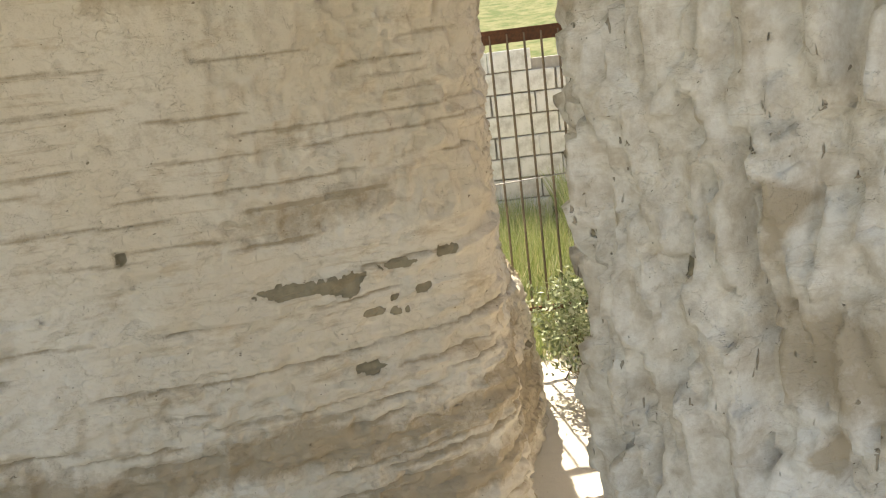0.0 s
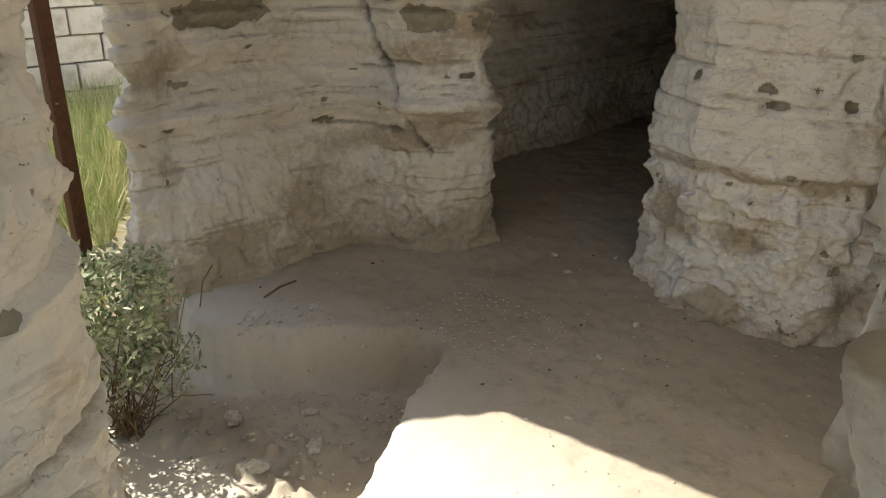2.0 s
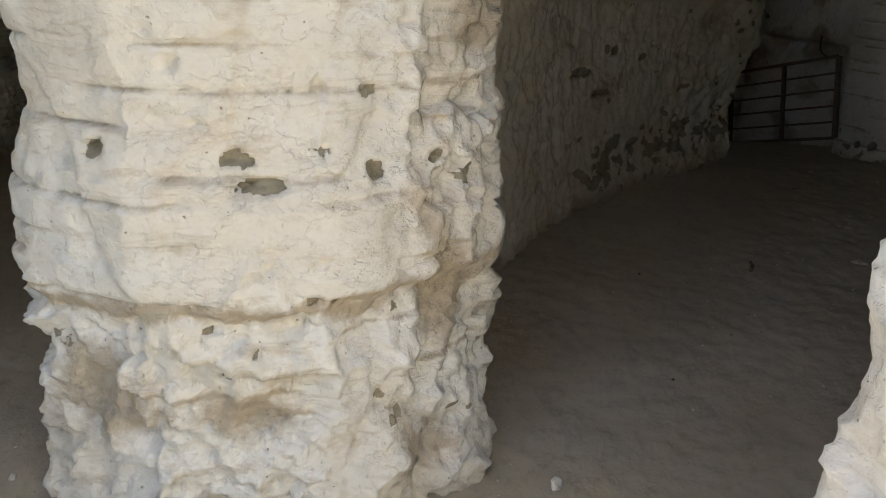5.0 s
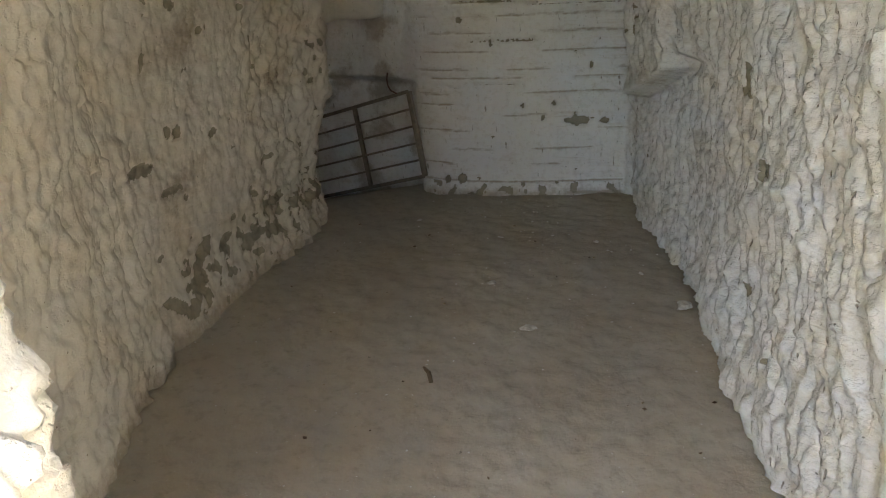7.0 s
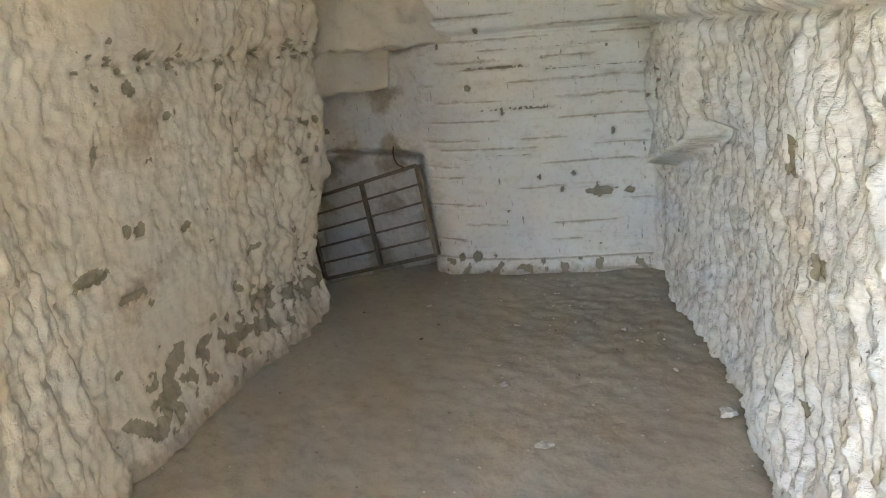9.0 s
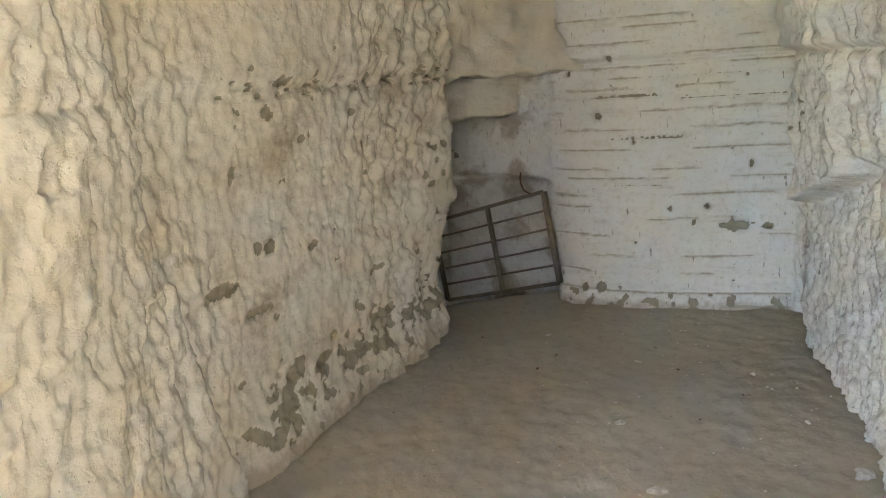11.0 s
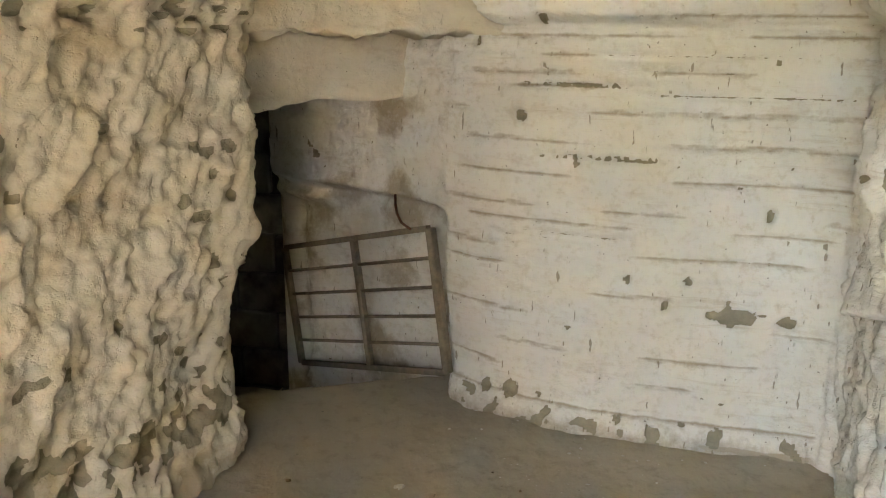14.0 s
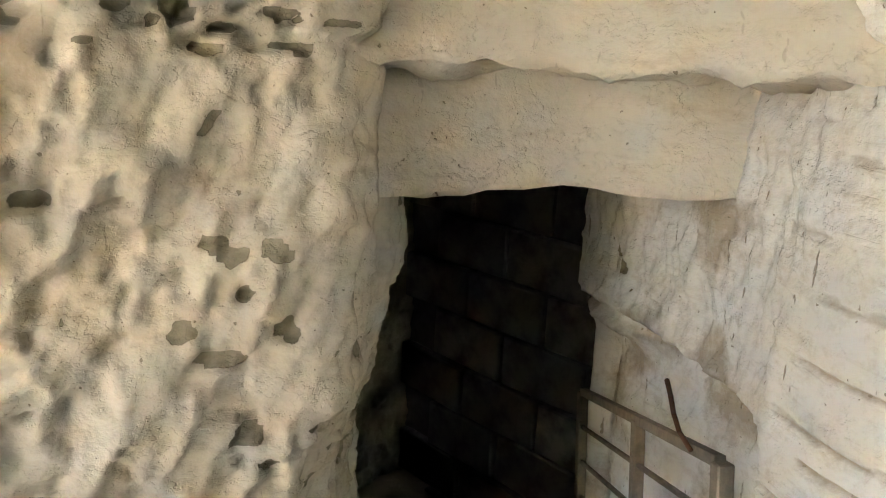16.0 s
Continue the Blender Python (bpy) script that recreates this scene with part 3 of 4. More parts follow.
def relief_pillar(X, Y, Z, S):
    P = np.stack([X, Y, Z], 1)
    ledge = 0.56 + 0.10 * (3.2 - Y) * 0.3 + 0.02 * perlin(P * (4, 4, 0), 80)
    low = step01(ledge - Z, -0.02, 0.03)
    side = step01(2.46 - Y, 0, 0.12)
    st, g = beds(P, 0.011, 81, 0.03, 0.10, 0.012, 0.02)
    face = (1 - low) * (1 - side)
    push = 0.04 * fbm(P * 1.5, 2, 0.5, 82) + face * (st + scallops(S, Z, 0.010, 83, 0.07, 0.05) + 0.014 * step01(perlin(P * (5, 5, 3), 183), 0.05, 0.09)) - 0.02 * low
    push += low * (scallops(S, Z, 0.055, 84, 0.11, 0.10, 0.2, 1.2) + scallops(S, Z, 0.022, 184, 0.04, 0.04, 0.3, 1.2))
    push += side * (1 - low) * (scallops(S, Z, 0.050, 85, 0.08, 0.12, 0.15, 1.2) + scallops(S, Z, 0.022, 185, 0.03, 0.045, 0, 1.2))
    push += 0.06 * step01(0.25 - Z, 0, 0.4) - 0.05 * (1 - side) * step01(Z, 0.8, 1.0)
    push += 0.01 * np.exp(-((Z - 0.62) / 0.07) ** 2)
    chip = 0.8 * (low * 0.5 + side) * step01(perlin(P * (6, 6, 8), 86) + 0.3 * perlin(P * 26, 186), 0.40, 0.44)
    feats = [(2.63, 2.67, 0.85, 0.055, 0.016, 0.03, 1), (2.62, 2.72, 0.905, 0.038, 0.022, 0.02, 1), (2.78, 2.4, 0.87, 0.03, 0.022, 0.03, 1), (2.9, 2.28, 0.88, 0.018, 0.016, 0.03, 1), (2.62, 3.1, 0.92, 0.03, 0.02, 0.03, 1)]
    feats += scatter(80, 8, on_line(PILLAR[:6], 0.0, 1.6), (0.008, 0.03), (0.006, 0.02), 0.5, 0.8)
    dents(X, Y, Z, push, chip, feats)
    dirt = 0.55 * low * step01(perlin(P * (3, 3, 5), 87), 0.0, 0.4) + 0.7 * side * step01(perlin(P * (4, 4, 3), 88), 0.0, 0.4) - g * 0.4 + 0.3 * step01(0.1 - Z, 0, 0.2)
    dirt = np.maximum(dirt, 0.6 * np.exp(-((Z - ledge - 0.0) / 0.025) ** 2))
    return push, chip, dirt


def relief_end(X, Y, Z, S):
    P = np.stack([X, Y, Z], 1)
    alc = step01(X, 1.0, 1.25) * (1 - step01(X, 2.15, 2.4)) * step01(5.2 - Y, 0, 0.2)
    inside = step01(X, 2.8, 3.1)
    st, g = beds(P, 0.020, 91, 0.025, 0.09, 0.016, 0.06)
    up = step01(Z, 0.38, 0.52)
    push = 0.05 * fbm(P * 1.4, 2, 0.5, 92) + st * (0.2 + 0.9 * up) + scallops(S, Z, 0.022, 93, 0.09, 0.045) * up
    push += (1 - up) * (scallops(S, Z, 0.040, 193, 0.09, 0.12, 0.2) + scallops(S, Z, 0.022, 194, 0.035, 0.045))
    push -= alc * 0.20 * step01(Z, 0.0, 0.6)
    push += 0.08 * step01(0.15 - Z, 0, 0.35) + 0.06 * np.exp(-((Z - 0.66) / 0.05) ** 2) - 0.04 * np.exp(-((Z - 0.86) / 0.05) ** 2)
    push += 0.05 * step01(Z, 1.16, 1.19) + 0.05 * step01(Z, 1.33, 1.36) * (1 - step01(X, 1.35, 1.6))
    chip = 0.8 * step01(perlin(P * (4, 4, 9), 94) + 0.2 * perlin(P * 26, 95), 0.56, 0.60)
    feats = [(1.66, 4.76, 1.11, 0.26, 0.07, 0.03, 1), (1.45, 4.74, 1.10, 0.06, 0.06, 0.03, 1), (2.42, 4.25, 1.07, 0.15, 0.075, 0.03, 1), (2.62, 4.1, 1.05, 0.06, 0.05, 0.03, 1), (2.57, 4.12, 0.80, 0.05, 0.012, 0.03, 0.9),
             (2.17, 4.75, 0.54, 0.045, 0.016, 0.03, 0.9), (1.31, 4.7, 0.62, 0.07, 0.01, 0.03, 0.9)]
    # the crack runs down across the face
    for k in range(44):
        t = k / 43
        feats.append((2.28 + 0.14 * t + 0.02 * math.sin(9 * t), 4.66 - 0.42 * t, 1.20 - 0.80 * t + 0.03 * math.sin(14 * t), 0.006, 0.022, 0.05, 0.3))
    feats += scatter(110, 9, on_line(END_FRONT[3:11], -0.05, 1.5), (0.008, 0.03), (0.006, 0.022), 0.7, 0.7)
    dents(X, Y, Z, push, chip, feats)
    dirt = 0.5 * step01(perlin(P * (2.5, 2.5, 5), 96), 0.0, 0.45) + 0.5 * step01(0.3 - Z, 0, 0.4) - g * 0.4
    return push, chip, dirt


rock_mass("wall_left", LEFT_FRONT, [(-0.4, 4.8), (-4.5, 5.4), (-5.0, 1.2)], -0.6, 2.42, relief_left, CHALK_WARM, 0.009, label="layered cream rock wall with flaked whitewash and level bedding")
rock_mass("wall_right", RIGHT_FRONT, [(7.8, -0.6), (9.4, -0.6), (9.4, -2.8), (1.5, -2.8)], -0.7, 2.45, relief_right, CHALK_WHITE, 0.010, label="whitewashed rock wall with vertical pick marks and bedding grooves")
rock_mass("wall_inner", INNER_FRONT, [(7.6, 3.4), (9.4, 3.4), (9.4, 0.2)], -0.7, 2.45, relief_inner, CHALK_ROOM, 0.010, label="rough cream rock wall with flaked patches near its foot")
rock_mass("pillar", PILLAR, [], -0.4, 2.45, relief_pillar, CHALK, 0.009, ring=True, label="thick white rock pillar, broken and brown below its ledge")
rock_mass("wall_end", END_FRONT, [(9.4, 3.2), (9.4, 6.8), (2.1, 6.8)], -0.6, 2.45, relief_end, CHALK_WARM, 0.012, label="curved cream rock wall with a long crack and bare patches")

# ---- ceiling ----
bm = bmesh.new()
# unseen roof: mouth edge fits the sun patch; other edges added to steer light
ring = [(1.29, 4.62), (1.04, 4.78), (0.74, 5.02), (0.58, 5.4), (0.4, 5.8), (0.3, 6.8), (9.5, 6.8), (9.5, -2.9), (1.6, -2.9), (1.4, -0.1), (-3.3, -0.1), (-3.3, 1.6), (-0.6, 2.28), (0.1, 2.9), (0.85, 2.9), (1.0, 1.3), (2.2, 1.3), (2.2, 1.75), (1.9, 2.2), (1.78, 2.7), (1.41, 3.88)]
f = bm.faces.new([bm.verts.new((x, y, 2.4)) for x, y in ring])
bmesh.ops.recalc_face_normals(bm, faces=[f])
ext = bmesh.ops.extrude_face_region(bm, geom=[f])
bmesh.ops.translate(bm, verts=[v for v in ext["geom"] if isinstance(v, bmesh.types.BMVert)], vec=(0, 0, 0.2))
bmesh.ops.recalc_face_normals(bm, faces=bm.faces)
for v in bm.verts:
    v.co.z += 0.02 * noise.noise(v.co)
tagged(part("ceiling", bm, CHALK_WARM), "low cream rock ceiling of the cave rooms, unseen, cut to steer the light", "ceiling", kind="structure")

# ---- ground ----
STEP_EDGE = [(-3.0, 2.35), (0.3, 2.75), (0.75, 2.92), (0.97, 3.0), (1.2, 3.15), (1.41, 3.29), (1.68, 3.36), (1.76, 3.5), (1.72, 3.64), (1.45, 3.94), (1.1, 4.24), (1.2, 4.7)]


def axis(lo, hi, step, far, n):
    grow = (far ** (np.arange(1, n + 1) / n)) - 1
    return np.concatenate([lo - grow[::-1], np.arange(lo, hi, step), hi + grow])


def side_of_step(X, Y):
    """Signed distance to the step's edge: over 0 on the outside, sunken part."""
    E = along(chaikin(STEP_EDGE, 2), 0.02)
    out = np.empty(len(X))
    for a in range(0, len(X), 20000):
        dx, dy = X[a:a + 20000, None] - E[None, :, 0], Y[a:a + 20000, None] - E[None, :, 1]
        d2 = dx * dx + dy * dy
        k = d2.argmin(1)
        k1 = np.clip(k, 1, len(E) - 2)
        t = E[k1 + 1] - E[k1 - 1]
        r = np.arange(len(k))
        sign = np.sign(t[:, 0] * dy[r, k] - t[:, 1] * dx[r, k])
        out[a:a + 20000] = sign * np.sqrt(d2[r, k])
    return out


gx, gy = axis(-1.2, 7.4, 0.02, 400.0, 34), axis(-1.9, 5.2, 0.02, 400.0, 34)
X, Y = [g.ravel() for g in np.meshgrid(gx, gy, indexing="ij")]
P = np.stack([X, Y, 0 * X], 1)
sd = side_of_step(X, Y)
beyond = np.maximum(step01(Y, 4.6, 5.0) * (1 - step01(X, 1.2, 1.6)), 0)
sd = np.where(Y > 4.6, np.where(X < 1.15, 1.0, -1.0), sd)
drop = step01(sd + 0.05 * perlin(P * 7, 3) + 0.02 * perlin(P * 22, 5), -0.03, 0.04)
base = -0.085 * (1 - step01(X, 2.2, 4.2)) + 0.015 * fbm(P * 1.2, 2, 0.5, 1)
rubble = np.maximum(0, fbm(P * 11, 3, 0.55, 4)) * step01(sd, 0.05, 0.3)
Zg = base - 0.27 * drop + (0.012 * fbm(P * 5, 4, 0.6, 2) + 0.006 * perlin(P * 17, 6) + 0.004 * np.abs(perlin(P * 31, 7))) + 0.11 * rubble * step01(X, 0.7, 1.0) * (1 - step01(Y, 4.6, 5.5))
# threshold where the passage goes down, and the rising land outside
Zg -= 0.42 * step01(X + 0.06 * (Y - 0.0) * -2 + 0.02 * perlin(P * 8, 9), 6.86, 6.93) * step01(Y, -1.5, -1.0) * (1 - step01(Y, 1.0, 1.4)) * (1 - step01(X, 9.2, 9.6))
far = np.maximum(Y - 8.8, 0)
Zg += np.where(Y > 8.8, 0.17 * np.minimum(far, 120) * (1 + 0.4 * perlin(P * 0.05, 12)), 0)
green = step01(Y, 4.9, 6.2) * (1 - 0.5 * step01(perlin(P * 1.5, 14), 0.0, 0.3)) * (X < 1.6)
green = np.maximum(green, step01(Y, 8.5, 9.5))
green = np.maximum(green, 0.8 * step01(np.maximum(-X - 6, X - 14), 0, 3))
# floor lightened around the sun patch, to bounce more light into the rooms
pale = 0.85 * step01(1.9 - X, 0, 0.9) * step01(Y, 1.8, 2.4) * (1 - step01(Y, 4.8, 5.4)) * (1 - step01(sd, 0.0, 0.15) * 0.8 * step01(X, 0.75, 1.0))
m = len(gy)
i, j = np.meshgrid(np.arange(len(gx) - 1), np.arange(m - 1), indexing="ij")
F = np.stack([i * m + j, (i + 1) * m + j, (i + 1) * m + j + 1, i * m + j + 1], -1).reshape(-1, 4)
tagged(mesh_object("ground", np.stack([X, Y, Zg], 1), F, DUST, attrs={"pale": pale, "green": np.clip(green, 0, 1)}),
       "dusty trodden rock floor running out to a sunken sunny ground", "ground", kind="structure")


def ground_z(x, y):
    """Height of the ground near the camera's walk."""
    a, b2 = np.searchsorted(gx, x), np.searchsorted(gy, y)
    return float(Zg[a * m + b2])


# ---- doorway lintels ----
def rock_block(name, p0, p1, mat, amp, seed, cuts=14, skew=None, label=""):
    """A rough-hewn block between two corners; skew moves its points."""
    bm = bmesh.new()
    bmesh.ops.create_cube(bm, size=1)
    bmesh.ops.subdivide_edges(bm, edges=bm.edges, cuts=cuts, use_grid_fill=True)
    c0, c1 = Vector(p0), Vector(p1)
    bm.normal_update()
    V = np.array([[(c0[k] + c1[k]) / 2 + v.co[k] * (c1[k] - c0[k]) for k in range(3)] for v in bm.verts])
    if skew:
        V = skew(V)
    N = np.array([v.normal[:] for v in bm.verts])
    V += N * (crags(V, amp, seed, 6) + amp * fbm(V * 3, 2, 0.5, seed + 1) + scallops(V[:, 1] + 0.3 * V[:, 0], V[:, 2], 0.8 * amp, seed, 0.10, 0.05))[:, None]
    for v, co in zip(bm.verts, V):
        v.co = co
    ob = part(name, bm, mat, smooth=True)
    return tagged(ob, label, "rock wall", kind="structure")


def bowed(front):
    """Bend a block so that its face follows a line of (y, x) across the doorway."""
    def bend(V):
        V = V.copy()
        V[:, 0] += np.interp(V[:, 1], [q[0] for q in front], [q[1] for q in front])
        return V
    return bend


rock_block("lintel_outer", (0.0, -0.66, 1.345), (0.6, 0.36, 2.45), CHALK_ROOM, 0.03, 101, 46, bowed([(-0.66, 6.42), (-0.45, 6.55), (-0.1, 6.66), (0.1, 6.56), (0.36, 6.36)]), "rough cream rock over the doorway recess")
rock_block("lintel_inner", (0.0, -0.7, 1.11), (2.3, 0.9, 2.40), CHALK_ROOM, 0.03, 102, 46, bowed([(-0.7, 6.86), (-0.45, 6.86), (-0.1, 6.84), (0.2, 6.62), (0.3, 6.52), (0.9, 6.5)]), "rough cream lintel and low roof of the passage")

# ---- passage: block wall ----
pw = tagged(empty("wall_passage", pose(8.0, 0.42, -0.6, 0, 0, -32)), "concrete block wall closing the passage, coloured dark for the shade there", "block wall", kind="structure")
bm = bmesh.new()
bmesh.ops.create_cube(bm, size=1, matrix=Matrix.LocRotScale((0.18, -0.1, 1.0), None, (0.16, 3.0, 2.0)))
part("mortar_core", bm, SHADEDMORTAR, pw)
bm = bmesh.new()
bmesh.ops.create_cube(bm, size=1, matrix=Matrix.Diagonal((0.05, 0.385, 0.188, 1)))
bmesh.ops.bevel(bm, geom=bm.edges, offset=0.006, segments=1, affect="EDGES")
BLOCKME = bpy.data.meshes.new("block")
bm.to_mesh(BLOCKME)
bm.free()
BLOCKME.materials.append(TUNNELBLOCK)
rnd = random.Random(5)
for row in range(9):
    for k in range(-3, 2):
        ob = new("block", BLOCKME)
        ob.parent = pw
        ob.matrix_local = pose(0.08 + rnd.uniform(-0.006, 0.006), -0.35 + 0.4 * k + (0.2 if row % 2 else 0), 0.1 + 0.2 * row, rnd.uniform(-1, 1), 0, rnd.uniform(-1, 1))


# ---- leaning gate in the passage ----
def bar(bm, a, b2, w, h=None, round_=False):
    a, b2 = Vector(a), Vector(b2)
    d = b2 - a
    m4 = Matrix.Translation((a + b2) / 2) @ d.to_track_quat("Z", "Y").to_matrix().to_4x4()
    if round_:
        bmesh.ops.create_cone(bm, cap_ends=True, segments=10, radius1=w / 2, radius2=w / 2, depth=d.length, matrix=m4)
    else:
        bmesh.ops.create_cube(bm, size=1, matrix=m4 @ Matrix.Diagonal((w, h or w, d.length, 1)))


def gate_plane():
    """x along the gate from its free post, z up its post."""
    o, far_end, up = Vector((6.56, -0.50, 0.11)), Vector((7.50, -0.14, -0.17)), Vector((6.64, -0.455, 0.66))
    return o, far_end - o, up - o


O, A, U = gate_plane()
old_gate = tagged(empty("metal_gate", pose(*O)), "old rusty welded metal gate sagging open against the passage wall", "gate")
for name, a, b2, w, h in (("post", 0.0, 0.0, 0.035, 0.03), ("end_post", 1.0, 1.0, 0.03, 0.025), ("middle_post", 0.47, 0.47, 0.03, 0.025)):
    bm = bmesh.new()
    bar(bm, A * a + U * (0.0), A * b2 + U * 1.0, w, h)
    bmesh.ops.bevel(bm, geom=bm.edges, offset=0.003, segments=1, affect="EDGES")
    part(name, bm, DARKIRON, old_gate)
for k in range(6):
    bm = bmesh.new()
    bar(bm, U * (k / 5) + A * 0.01, U * (k / 5) + A * 0.99, 0.022 if k in (0, 5) else 0.014, round_=k not in (0, 5))
    part("rail", bm, DARKIRON, old_gate)


# ---- outside: block wall, iron gate, bush, grass ----
yard = tagged(empty("wall_yard", pose(-1.2, 8.4, -0.45, 0, 0, -4)), "sunlit wall of grey limestone blocks across the yard", "block wall", kind="structure")
bm = bmesh.new()
bmesh.ops.create_cube(bm, size=1, matrix=Matrix.LocRotScale((1.9, 0.2, 0.92), None, (8.2, 0.22, 1.86)))
part("mortar_core", bm, MORTAR, yard)
bm = bmesh.new()
bmesh.ops.create_cube(bm, size=1, matrix=Matrix.Diagonal((0.435, 0.08, 0.205, 1)))
bmesh.ops.bevel(bm, geom=bm.edges, offset=0.008, segments=1, affect="EDGES")
YARDBLOCK = bpy.data.meshes.new("block")
bm.to_mesh(YARDBLOCK)
bm.free()
YARDBLOCK.materials.append(BLOCK)
rnd = random.Random(8)
for row in range(9):
    for k in range(18):
        if row == 8 and rnd.random() < 0.35:
            continue
        ob = new("block", YARDBLOCK)
        ob.parent = yard
        ob.matrix_local = pose(-2.0 + 0.45 * k + (0.22 if row % 2 else 0) + rnd.uniform(-0.01, 0.01), 0.07 + rnd.uniform(-0.012, 0.012), 0.11 + 0.218 * row, rnd.uniform(-1.5, 1.5), rnd.uniform(-0.5, 0.5), rnd.uniform(-1.5, 1.5))

iron_gate = tagged(empty("iron_gate", pose(0.86, 4.70, 0.0)), "rust-brown barred iron gate standing open at the cave mouth", "gate")
bm = bmesh.new()
bar(bm, (0, 0, 0.02), (0, 0, 1.66), 0.075, 0.012)
bar(bm, (-0.032, -0.036, 0.02), (-0.032, -0.036, 1.66), 0.012, 0.06)
part("angle_post", bm, RUST, iron_gate, "rusty angle-iron post")
for z, w in ((1.63, 0.075), (0.02, 0.035)):
    bm = bmesh.new()
    bar(bm, (-0.03, 0, z), (-0.95, -0.10, z), 0.012, w)
    part("rail", bm, RUST, iron_gate)
for k in range(1, 10):
    bm = bmesh.new()
    bar(bm, (-0.097 * k, -0.01 * k, 0.02), (-0.097 * k, -0.01 * k, 1.64), 0.014, round_=True)
    part("bar", bm, DARKIRON, iron_gate)
bm = bmesh.new()
bar(bm, (0.0, -0.02, 0.83), (-0.95, -0.12, 0.80), 0.007, round_=True)
part("wire", bm, ZINC, iron_gate, "pale galvanised wire")


def leaf_cloud(count, seed, centre, radii, size, base):
    """Small two-faced leaves on the outside of an uneven crown."""
    r = np.random.RandomState(seed)
    d = r.normal(size=(count, 3))
    d /= np.linalg.norm(d, axis=1)[:, None]
    q = np.array(centre) + d * np.array(radii) * (r.uniform(0.25, 1.0, count) ** 0.5)[:, None] * (1 + 0.6 * perlin(d * 2.3 + 3, seed))[:, None]
    t = r.normal(size=(count, 3)) + (0, 0, 0.5)
    t /= np.linalg.norm(t, axis=1)[:, None]
    w = np.cross(t, r.normal(size=(count, 3)))
    w /= np.linalg.norm(w, axis=1)[:, None]
    up = np.cross(t, w)
    L = size * r.uniform(0.6, 1.4, count)[:, None]
    V = np.stack([q, q + t * L * 0.5 + w * L * 0.22 + up * L * 0.06, q + t * L, q + t * L * 0.5 - w * L * 0.22 + up * L * 0.06], 1).reshape(-1, 3)
    F = np.arange(4 * count).reshape(-1, 4)
    return V, F


def twigs(count, seed, foot, centre, radii, w):
    r = random.Random(seed)
    bm = bmesh.new()
    for _ in range(count):
        a = Vector(foot) + Vector((r.gauss(0, 0.04), r.gauss(0, 0.04), 0))
        e = Vector([c + r.gauss(0, 0.45) * k for c, k in zip(centre, radii)])
        mid = (a + e) / 2 + Vector((r.gauss(0, 0.05), r.gauss(0, 0.05), r.gauss(0, 0.04)))
        for p, q in ((a, mid), (mid, e)):
            d = q - p
            if d.length > 0.01:
                bmesh.ops.create_cone(bm, cap_ends=False, segments=5, radius1=w * r.uniform(0.5, 1.2), radius2=w * 0.4, depth=d.length, matrix=Matrix.Translation((p + q) / 2) @ d.to_track_quat("Z", "Y").to_matrix().to_4x4())
    return bm


bz = ground_z(0.72, 4.15)
bush = tagged(empty("bush", pose(0.72, 4.15, bz)), "low grey-green bush with dry brown stems at the cave mouth", "bush")
tagged(part("brushwood", twigs(70, 11, (0, 0, 0), (0.03, 0, 0.26), (0.26, 0.24, 0.30), 0.004), TWIG, bush), kind="stuff")
for k, (c0, rr, n) in enumerate((((0.02, 0.0, 0.56), (0.25, 0.22, 0.20), 3000), ((-0.06, 0.04, 0.30), (0.22, 0.20, 0.18), 1600), ((0.16, -0.06, 0.26), (0.14, 0.14, 0.16), 800), ((-0.1, 0.25, 0.45), (0.3, 0.25, 0.2), 1200))):
    V, F = leaf_cloud(int(n * 0.55), 30 + k, c0, rr, 0.034, bz)
    mesh_object("foliage", V, F, LEAF, bush, smooth=False)

r = np.random.RandomState(4)
n = 34000
gxr, gyr = r.uniform(-1.5, 2.6, n), r.uniform(4.75, 8.3, n)
keep = (perlin(np.stack([gxr * 1.5, gyr * 1.5, 0 * gxr], 1), 14) > -0.15) | (r.uniform(size=n) < 0.3)
keep &= ~(gxr > 0.95 + 0.55 * (gyr - 4.9)) & ~((gxr < 0.1) & (gyr < 5.6))
gxr, gyr = gxr[keep], gyr[keep]
n = len(gxr)
gzr = np.array([ground_z(a, b2) for a, b2 in zip(gxr, gyr)]) - 0.01
h = r.uniform(0.12, 0.42, n) * (0.6 + 0.6 * step01(gyr, 5.0, 7.5))
ang, lean_x, lean_y, wd = r.uniform(0, 6.3, n), r.normal(0, 0.3, n) * h, r.normal(0, 0.3, n) * h, r.uniform(0.004, 0.010, n)
V = np.stack([np.stack([gxr - np.cos(ang) * wd, gyr - np.sin(ang) * wd, gzr], 1), np.stack([gxr + np.cos(ang) * wd, gyr + np.sin(ang) * wd, gzr], 1),
              np.stack([gxr + lean_x, gyr + lean_y, gzr + h], 1)], 1).reshape(-1, 3)
tagged(mesh_object("grass", V, np.arange(3 * n).reshape(-1, 3), GRASS, smooth=False), "tall green and straw-coloured grass in the yard", "grass", kind="stuff")


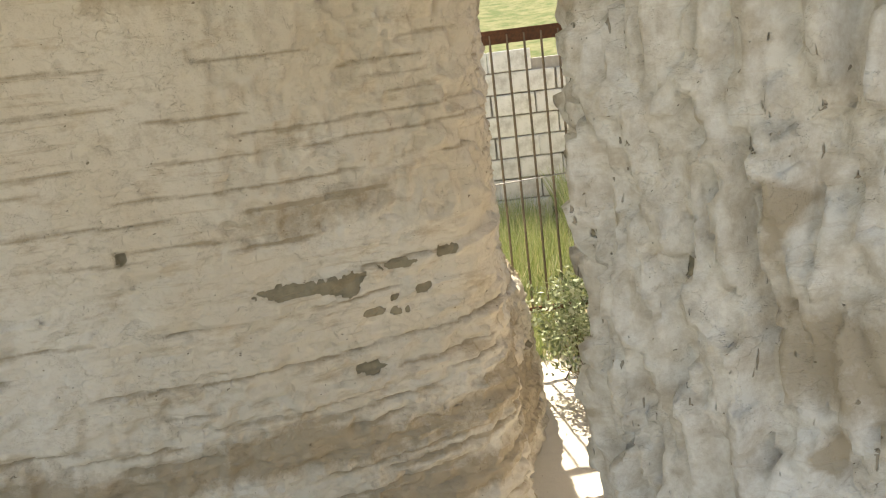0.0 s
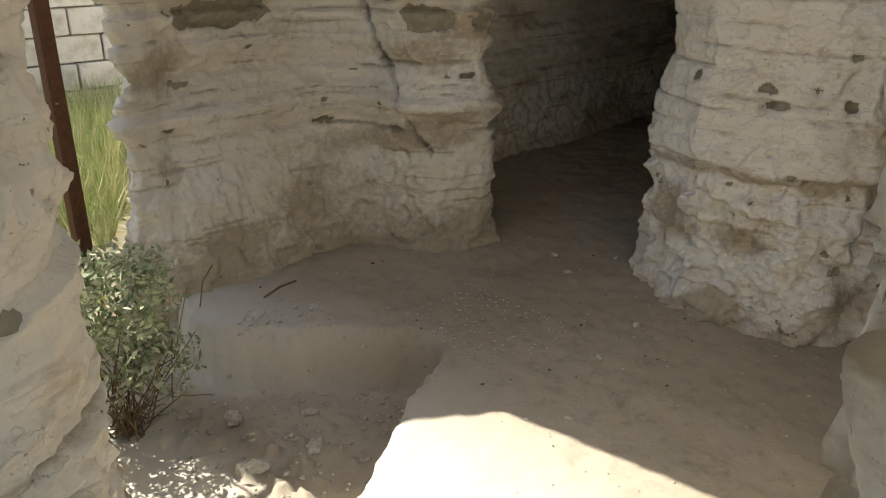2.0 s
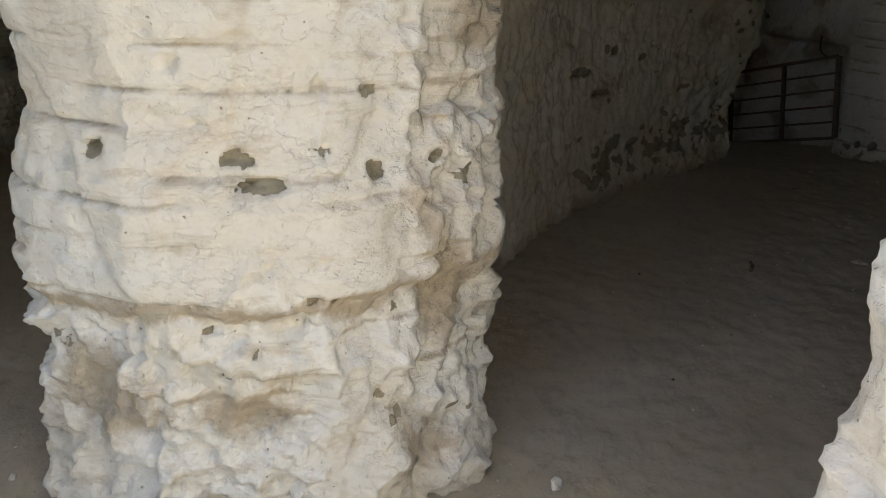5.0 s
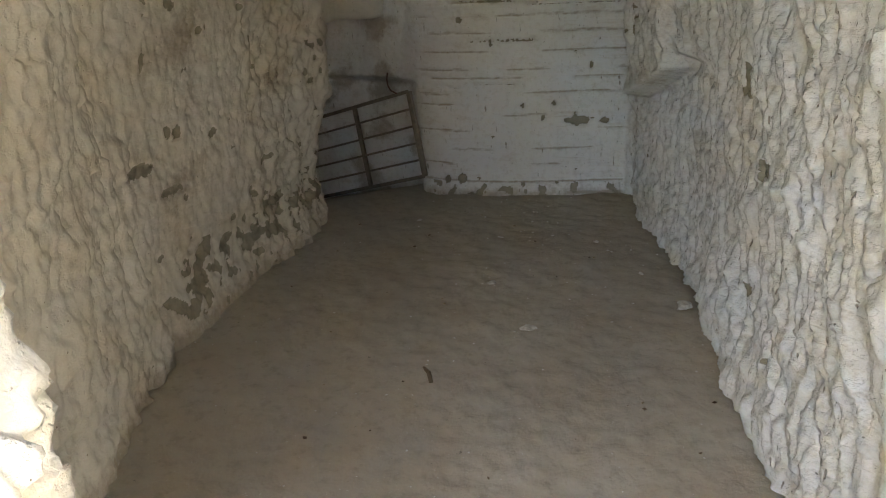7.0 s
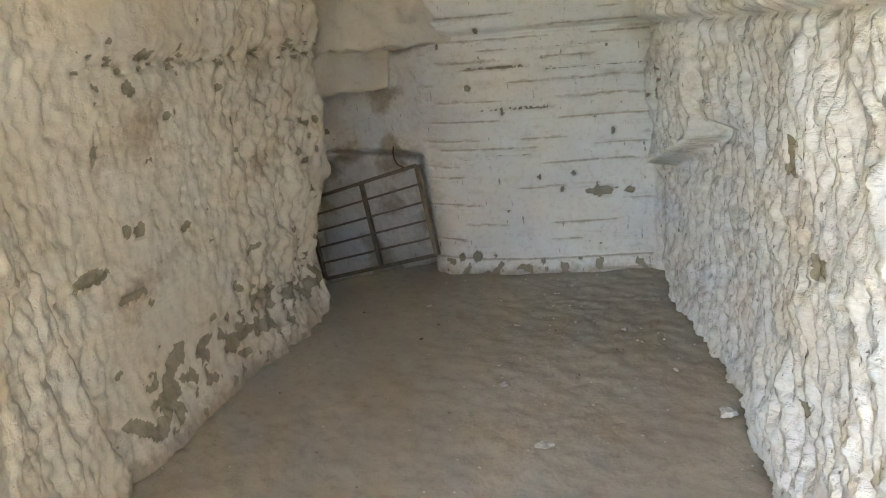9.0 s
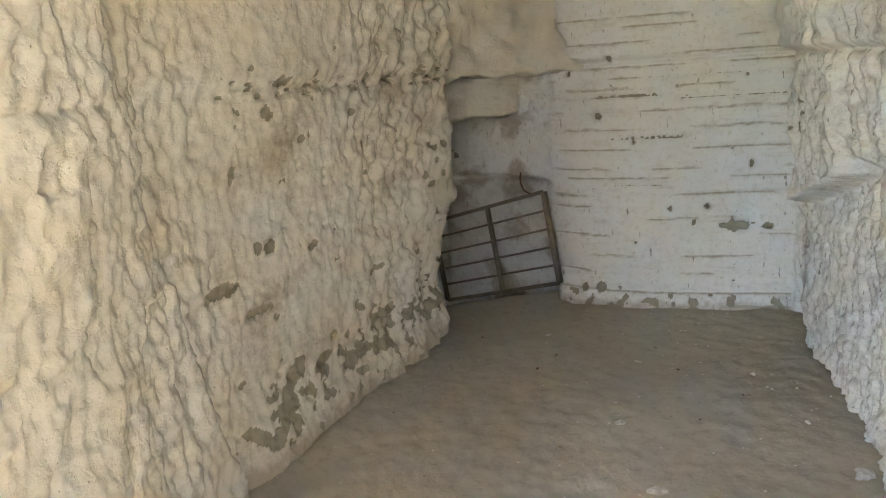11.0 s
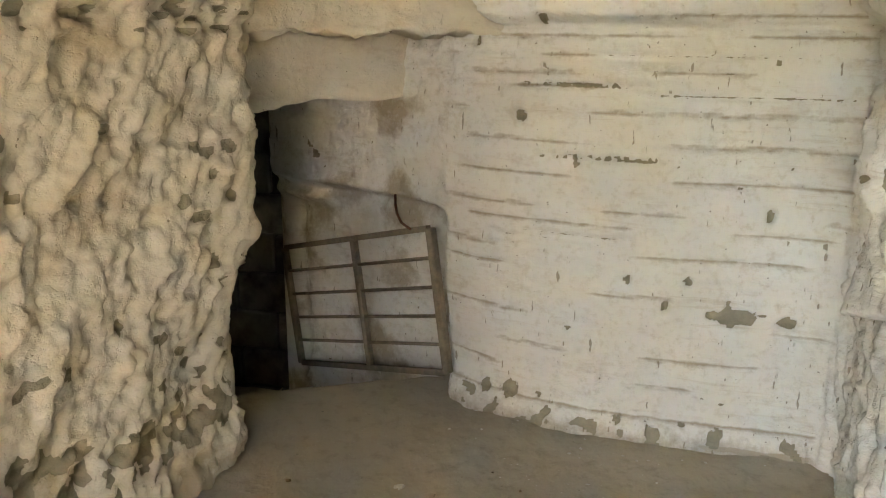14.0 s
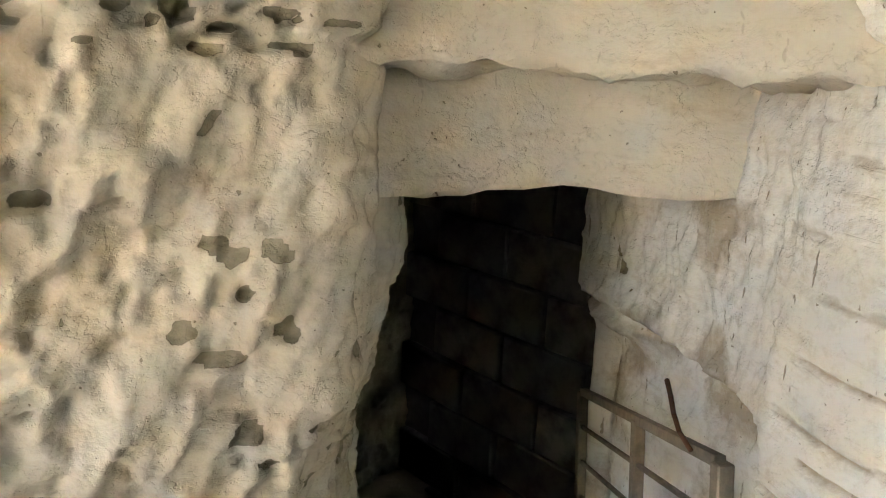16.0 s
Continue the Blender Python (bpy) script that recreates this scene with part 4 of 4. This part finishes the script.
# ---- loose things ----
def stone(size, seed, flat=0.5, mat=WHITEBIT):
    bm = bmesh.new()
    bmesh.ops.create_icosphere(bm, subdivisions=2, radius=0.5)
    off = Vector((seed * 1.7, seed * 0.9, seed * 2.3))
    for v in bm.verts:
        k = 1 + 0.55 * noise.noise(v.co * 2.2 + off) + 0.25 * noise.noise(v.co * 5.5 + off)
        v.co = Vector((v.co.x * size, v.co.y * size * 0.72, v.co.z * size * flat)) * k
    low = min(v.co.z for v in bm.verts)
    for v in bm.verts:
        v.co.z = max(v.co.z, low * 0.55) - low * 0.45
    return part("stone", bm, mat)


for k, (x, y, size, flat) in enumerate(((1.34, 4.19, 0.10, 0.32), (1.57, 4.08, 0.055, 0.35), (2.77, 3.70, 0.04, 0.6), (2.66, 3.52, 0.04, 0.5), (2.95, 3.45, 0.035, 0.5), (2.12, 2.95, 0.035, 0.5),
                                        (1.71, 2.78, 0.03, 0.5), (2.95, 1.96, 0.05, 0.6), (2.45, 3.0, 0.04, 0.5), (4.62, 2.2, 0.05, 0.6), (4.99, 0.15, 0.055, 0.3), (4.64, -0.46, 0.03, 0.5),
                                        (4.5, 0.34, 0.07, 0.3), (4.25, -0.30, 0.07, 0.75), (6.05, -0.13, 0.045, 0.25), (5.1, -0.62, 0.035, 0.5), (5.5, -0.3, 0.04, 0.3), (1.05, 3.9, 0.09, 0.6),
                                        (1.3, 3.75, 0.07, 0.7), (0.95, 3.6, 0.12, 0.6), (1.18, 3.55, 0.08, 0.6), (0.8, 3.4, 0.06, 0.6))):
    ob = stone(size, k + 1, flat)
    ob.matrix_world = pose(x, y, ground_z(x, y) - 0.004, 0, 0, 47 * k)
    tagged(ob, "small pale rock chip lying on the dusty floor" if size < 0.06 else "pale flat rock fragment lying on the dusty floor", "stone", "loose stones")

r = np.random.RandomState(12)


def gravel(name, boxes, size, mat, label, seed):
    """Crumbs of rock strewn over stretches of floor, as one mesh."""
    r = np.random.RandomState(seed)
    V, F = [], []
    base = np.array([(1, 0, 0), (-1, 0, 0), (0, 1, 0), (0, -1, 0), (0, 0, 1), (0, 0, -1)], float)
    tri = np.array([(0, 2, 4), (2, 1, 4), (1, 3, 4), (3, 0, 4), (2, 0, 5), (1, 2, 5), (3, 1, 5), (0, 3, 5)])
    for x0, y0, x1, y1, n, k in boxes:
        for _ in range(n):
            x, y = r.uniform(x0, x1), r.uniform(y0, y1)
            sz = size * k * r.uniform(0.4, 1.0) ** 2
            a = r.uniform(0, 6.28)
            q = base * r.uniform(0.5, 1.1, (6, 1)) * (sz, sz * 0.7, sz * 0.5)
            q = np.stack([q[:, 0] * math.cos(a) - q[:, 1] * math.sin(a), q[:, 0] * math.sin(a) + q[:, 1] * math.cos(a), q[:, 2]], 1) + (x, y, ground_z(x, y) + sz * 0.2)
            F.append(tri + 6 * len(V))
            V.append(q)
    return tagged(mesh_object(name, np.concatenate(V), np.concatenate(F), mat, smooth=False), label, "gravel", kind="stuff")


gravel("gravel", [(1.75, 3.15, 2.25, 3.75, 240, 1.0), (1.2, 2.2, 3.2, 4.4, 260, 0.8), (3.2, -0.6, 6.3, 1.6, 170, 0.65), (4.6, -1.0, 5.6, 0.2, 90, 0.7), (0.75, 3.25, 1.6, 4.2, 380, 1.7), (2.6, 2.0, 3.3, 3.2, 80, 0.7), (5.7, -1.3, 6.5, -0.4, 60, 0.8)],
       0.014, WHITEBIT, "pale rock crumbs strewn over the floor", 21)
gravel("dark_crumbs", [(3.2, -0.5, 6.3, 1.5, 60, 1.0), (1.5, 2.3, 3.4, 4.4, 60, 0.9)], 0.016, TWIG, "dark brown crumbs and droppings on the floor", 22)


def wire_thing(name, pts, w, mat):
    bm = bmesh.new()
    for a, b2 in zip(pts[:-1], pts[1:]):
        bar(bm, a, b2, w, round_=True)
    return part(name, bm, mat, smooth=True)


tagged(wire_thing("stick", [(1.46, 4.30, -0.075), (1.56, 4.33, -0.066), (1.66, 4.345, -0.07)], 0.010, TWIG), "thin dry stick lying near the rock wall", "stick")
tagged(wire_thing("straw", [(1.20, 4.40, -0.07), (1.25, 4.45, 0.02), (1.33, 4.50, 0.06)], 0.006, TWIG), "dry grass stalk leaning at the wall's foot", "straw")
tagged(wire_thing("twig", [(4.36, 0.90, 0.004), (4.42, 0.87, 0.010), (4.47, 0.86, 0.004)], 0.016, TWIG), "short brown twig lying on the room's floor", "stick")
tagged(wire_thing("iron_hook", [(6.70, -0.34, 0.78), (6.73, -0.35, 0.74), (6.74, -0.36, 0.70), (6.735, -0.375, 0.665), (6.70, -0.40, 0.645)], 0.010, RUST), "rusty bent iron hook standing out of the rock", "hook")
bm = bmesh.new()
bar(bm, (0.93, 4.62, 1.55), (1.12, 4.78, 1.66), 0.06, round_=True)
tagged(part("drain_pipe", bm, DARKIRON, smooth=True), "dark grey pipe stub sticking out of the rock ledge", "pipe")
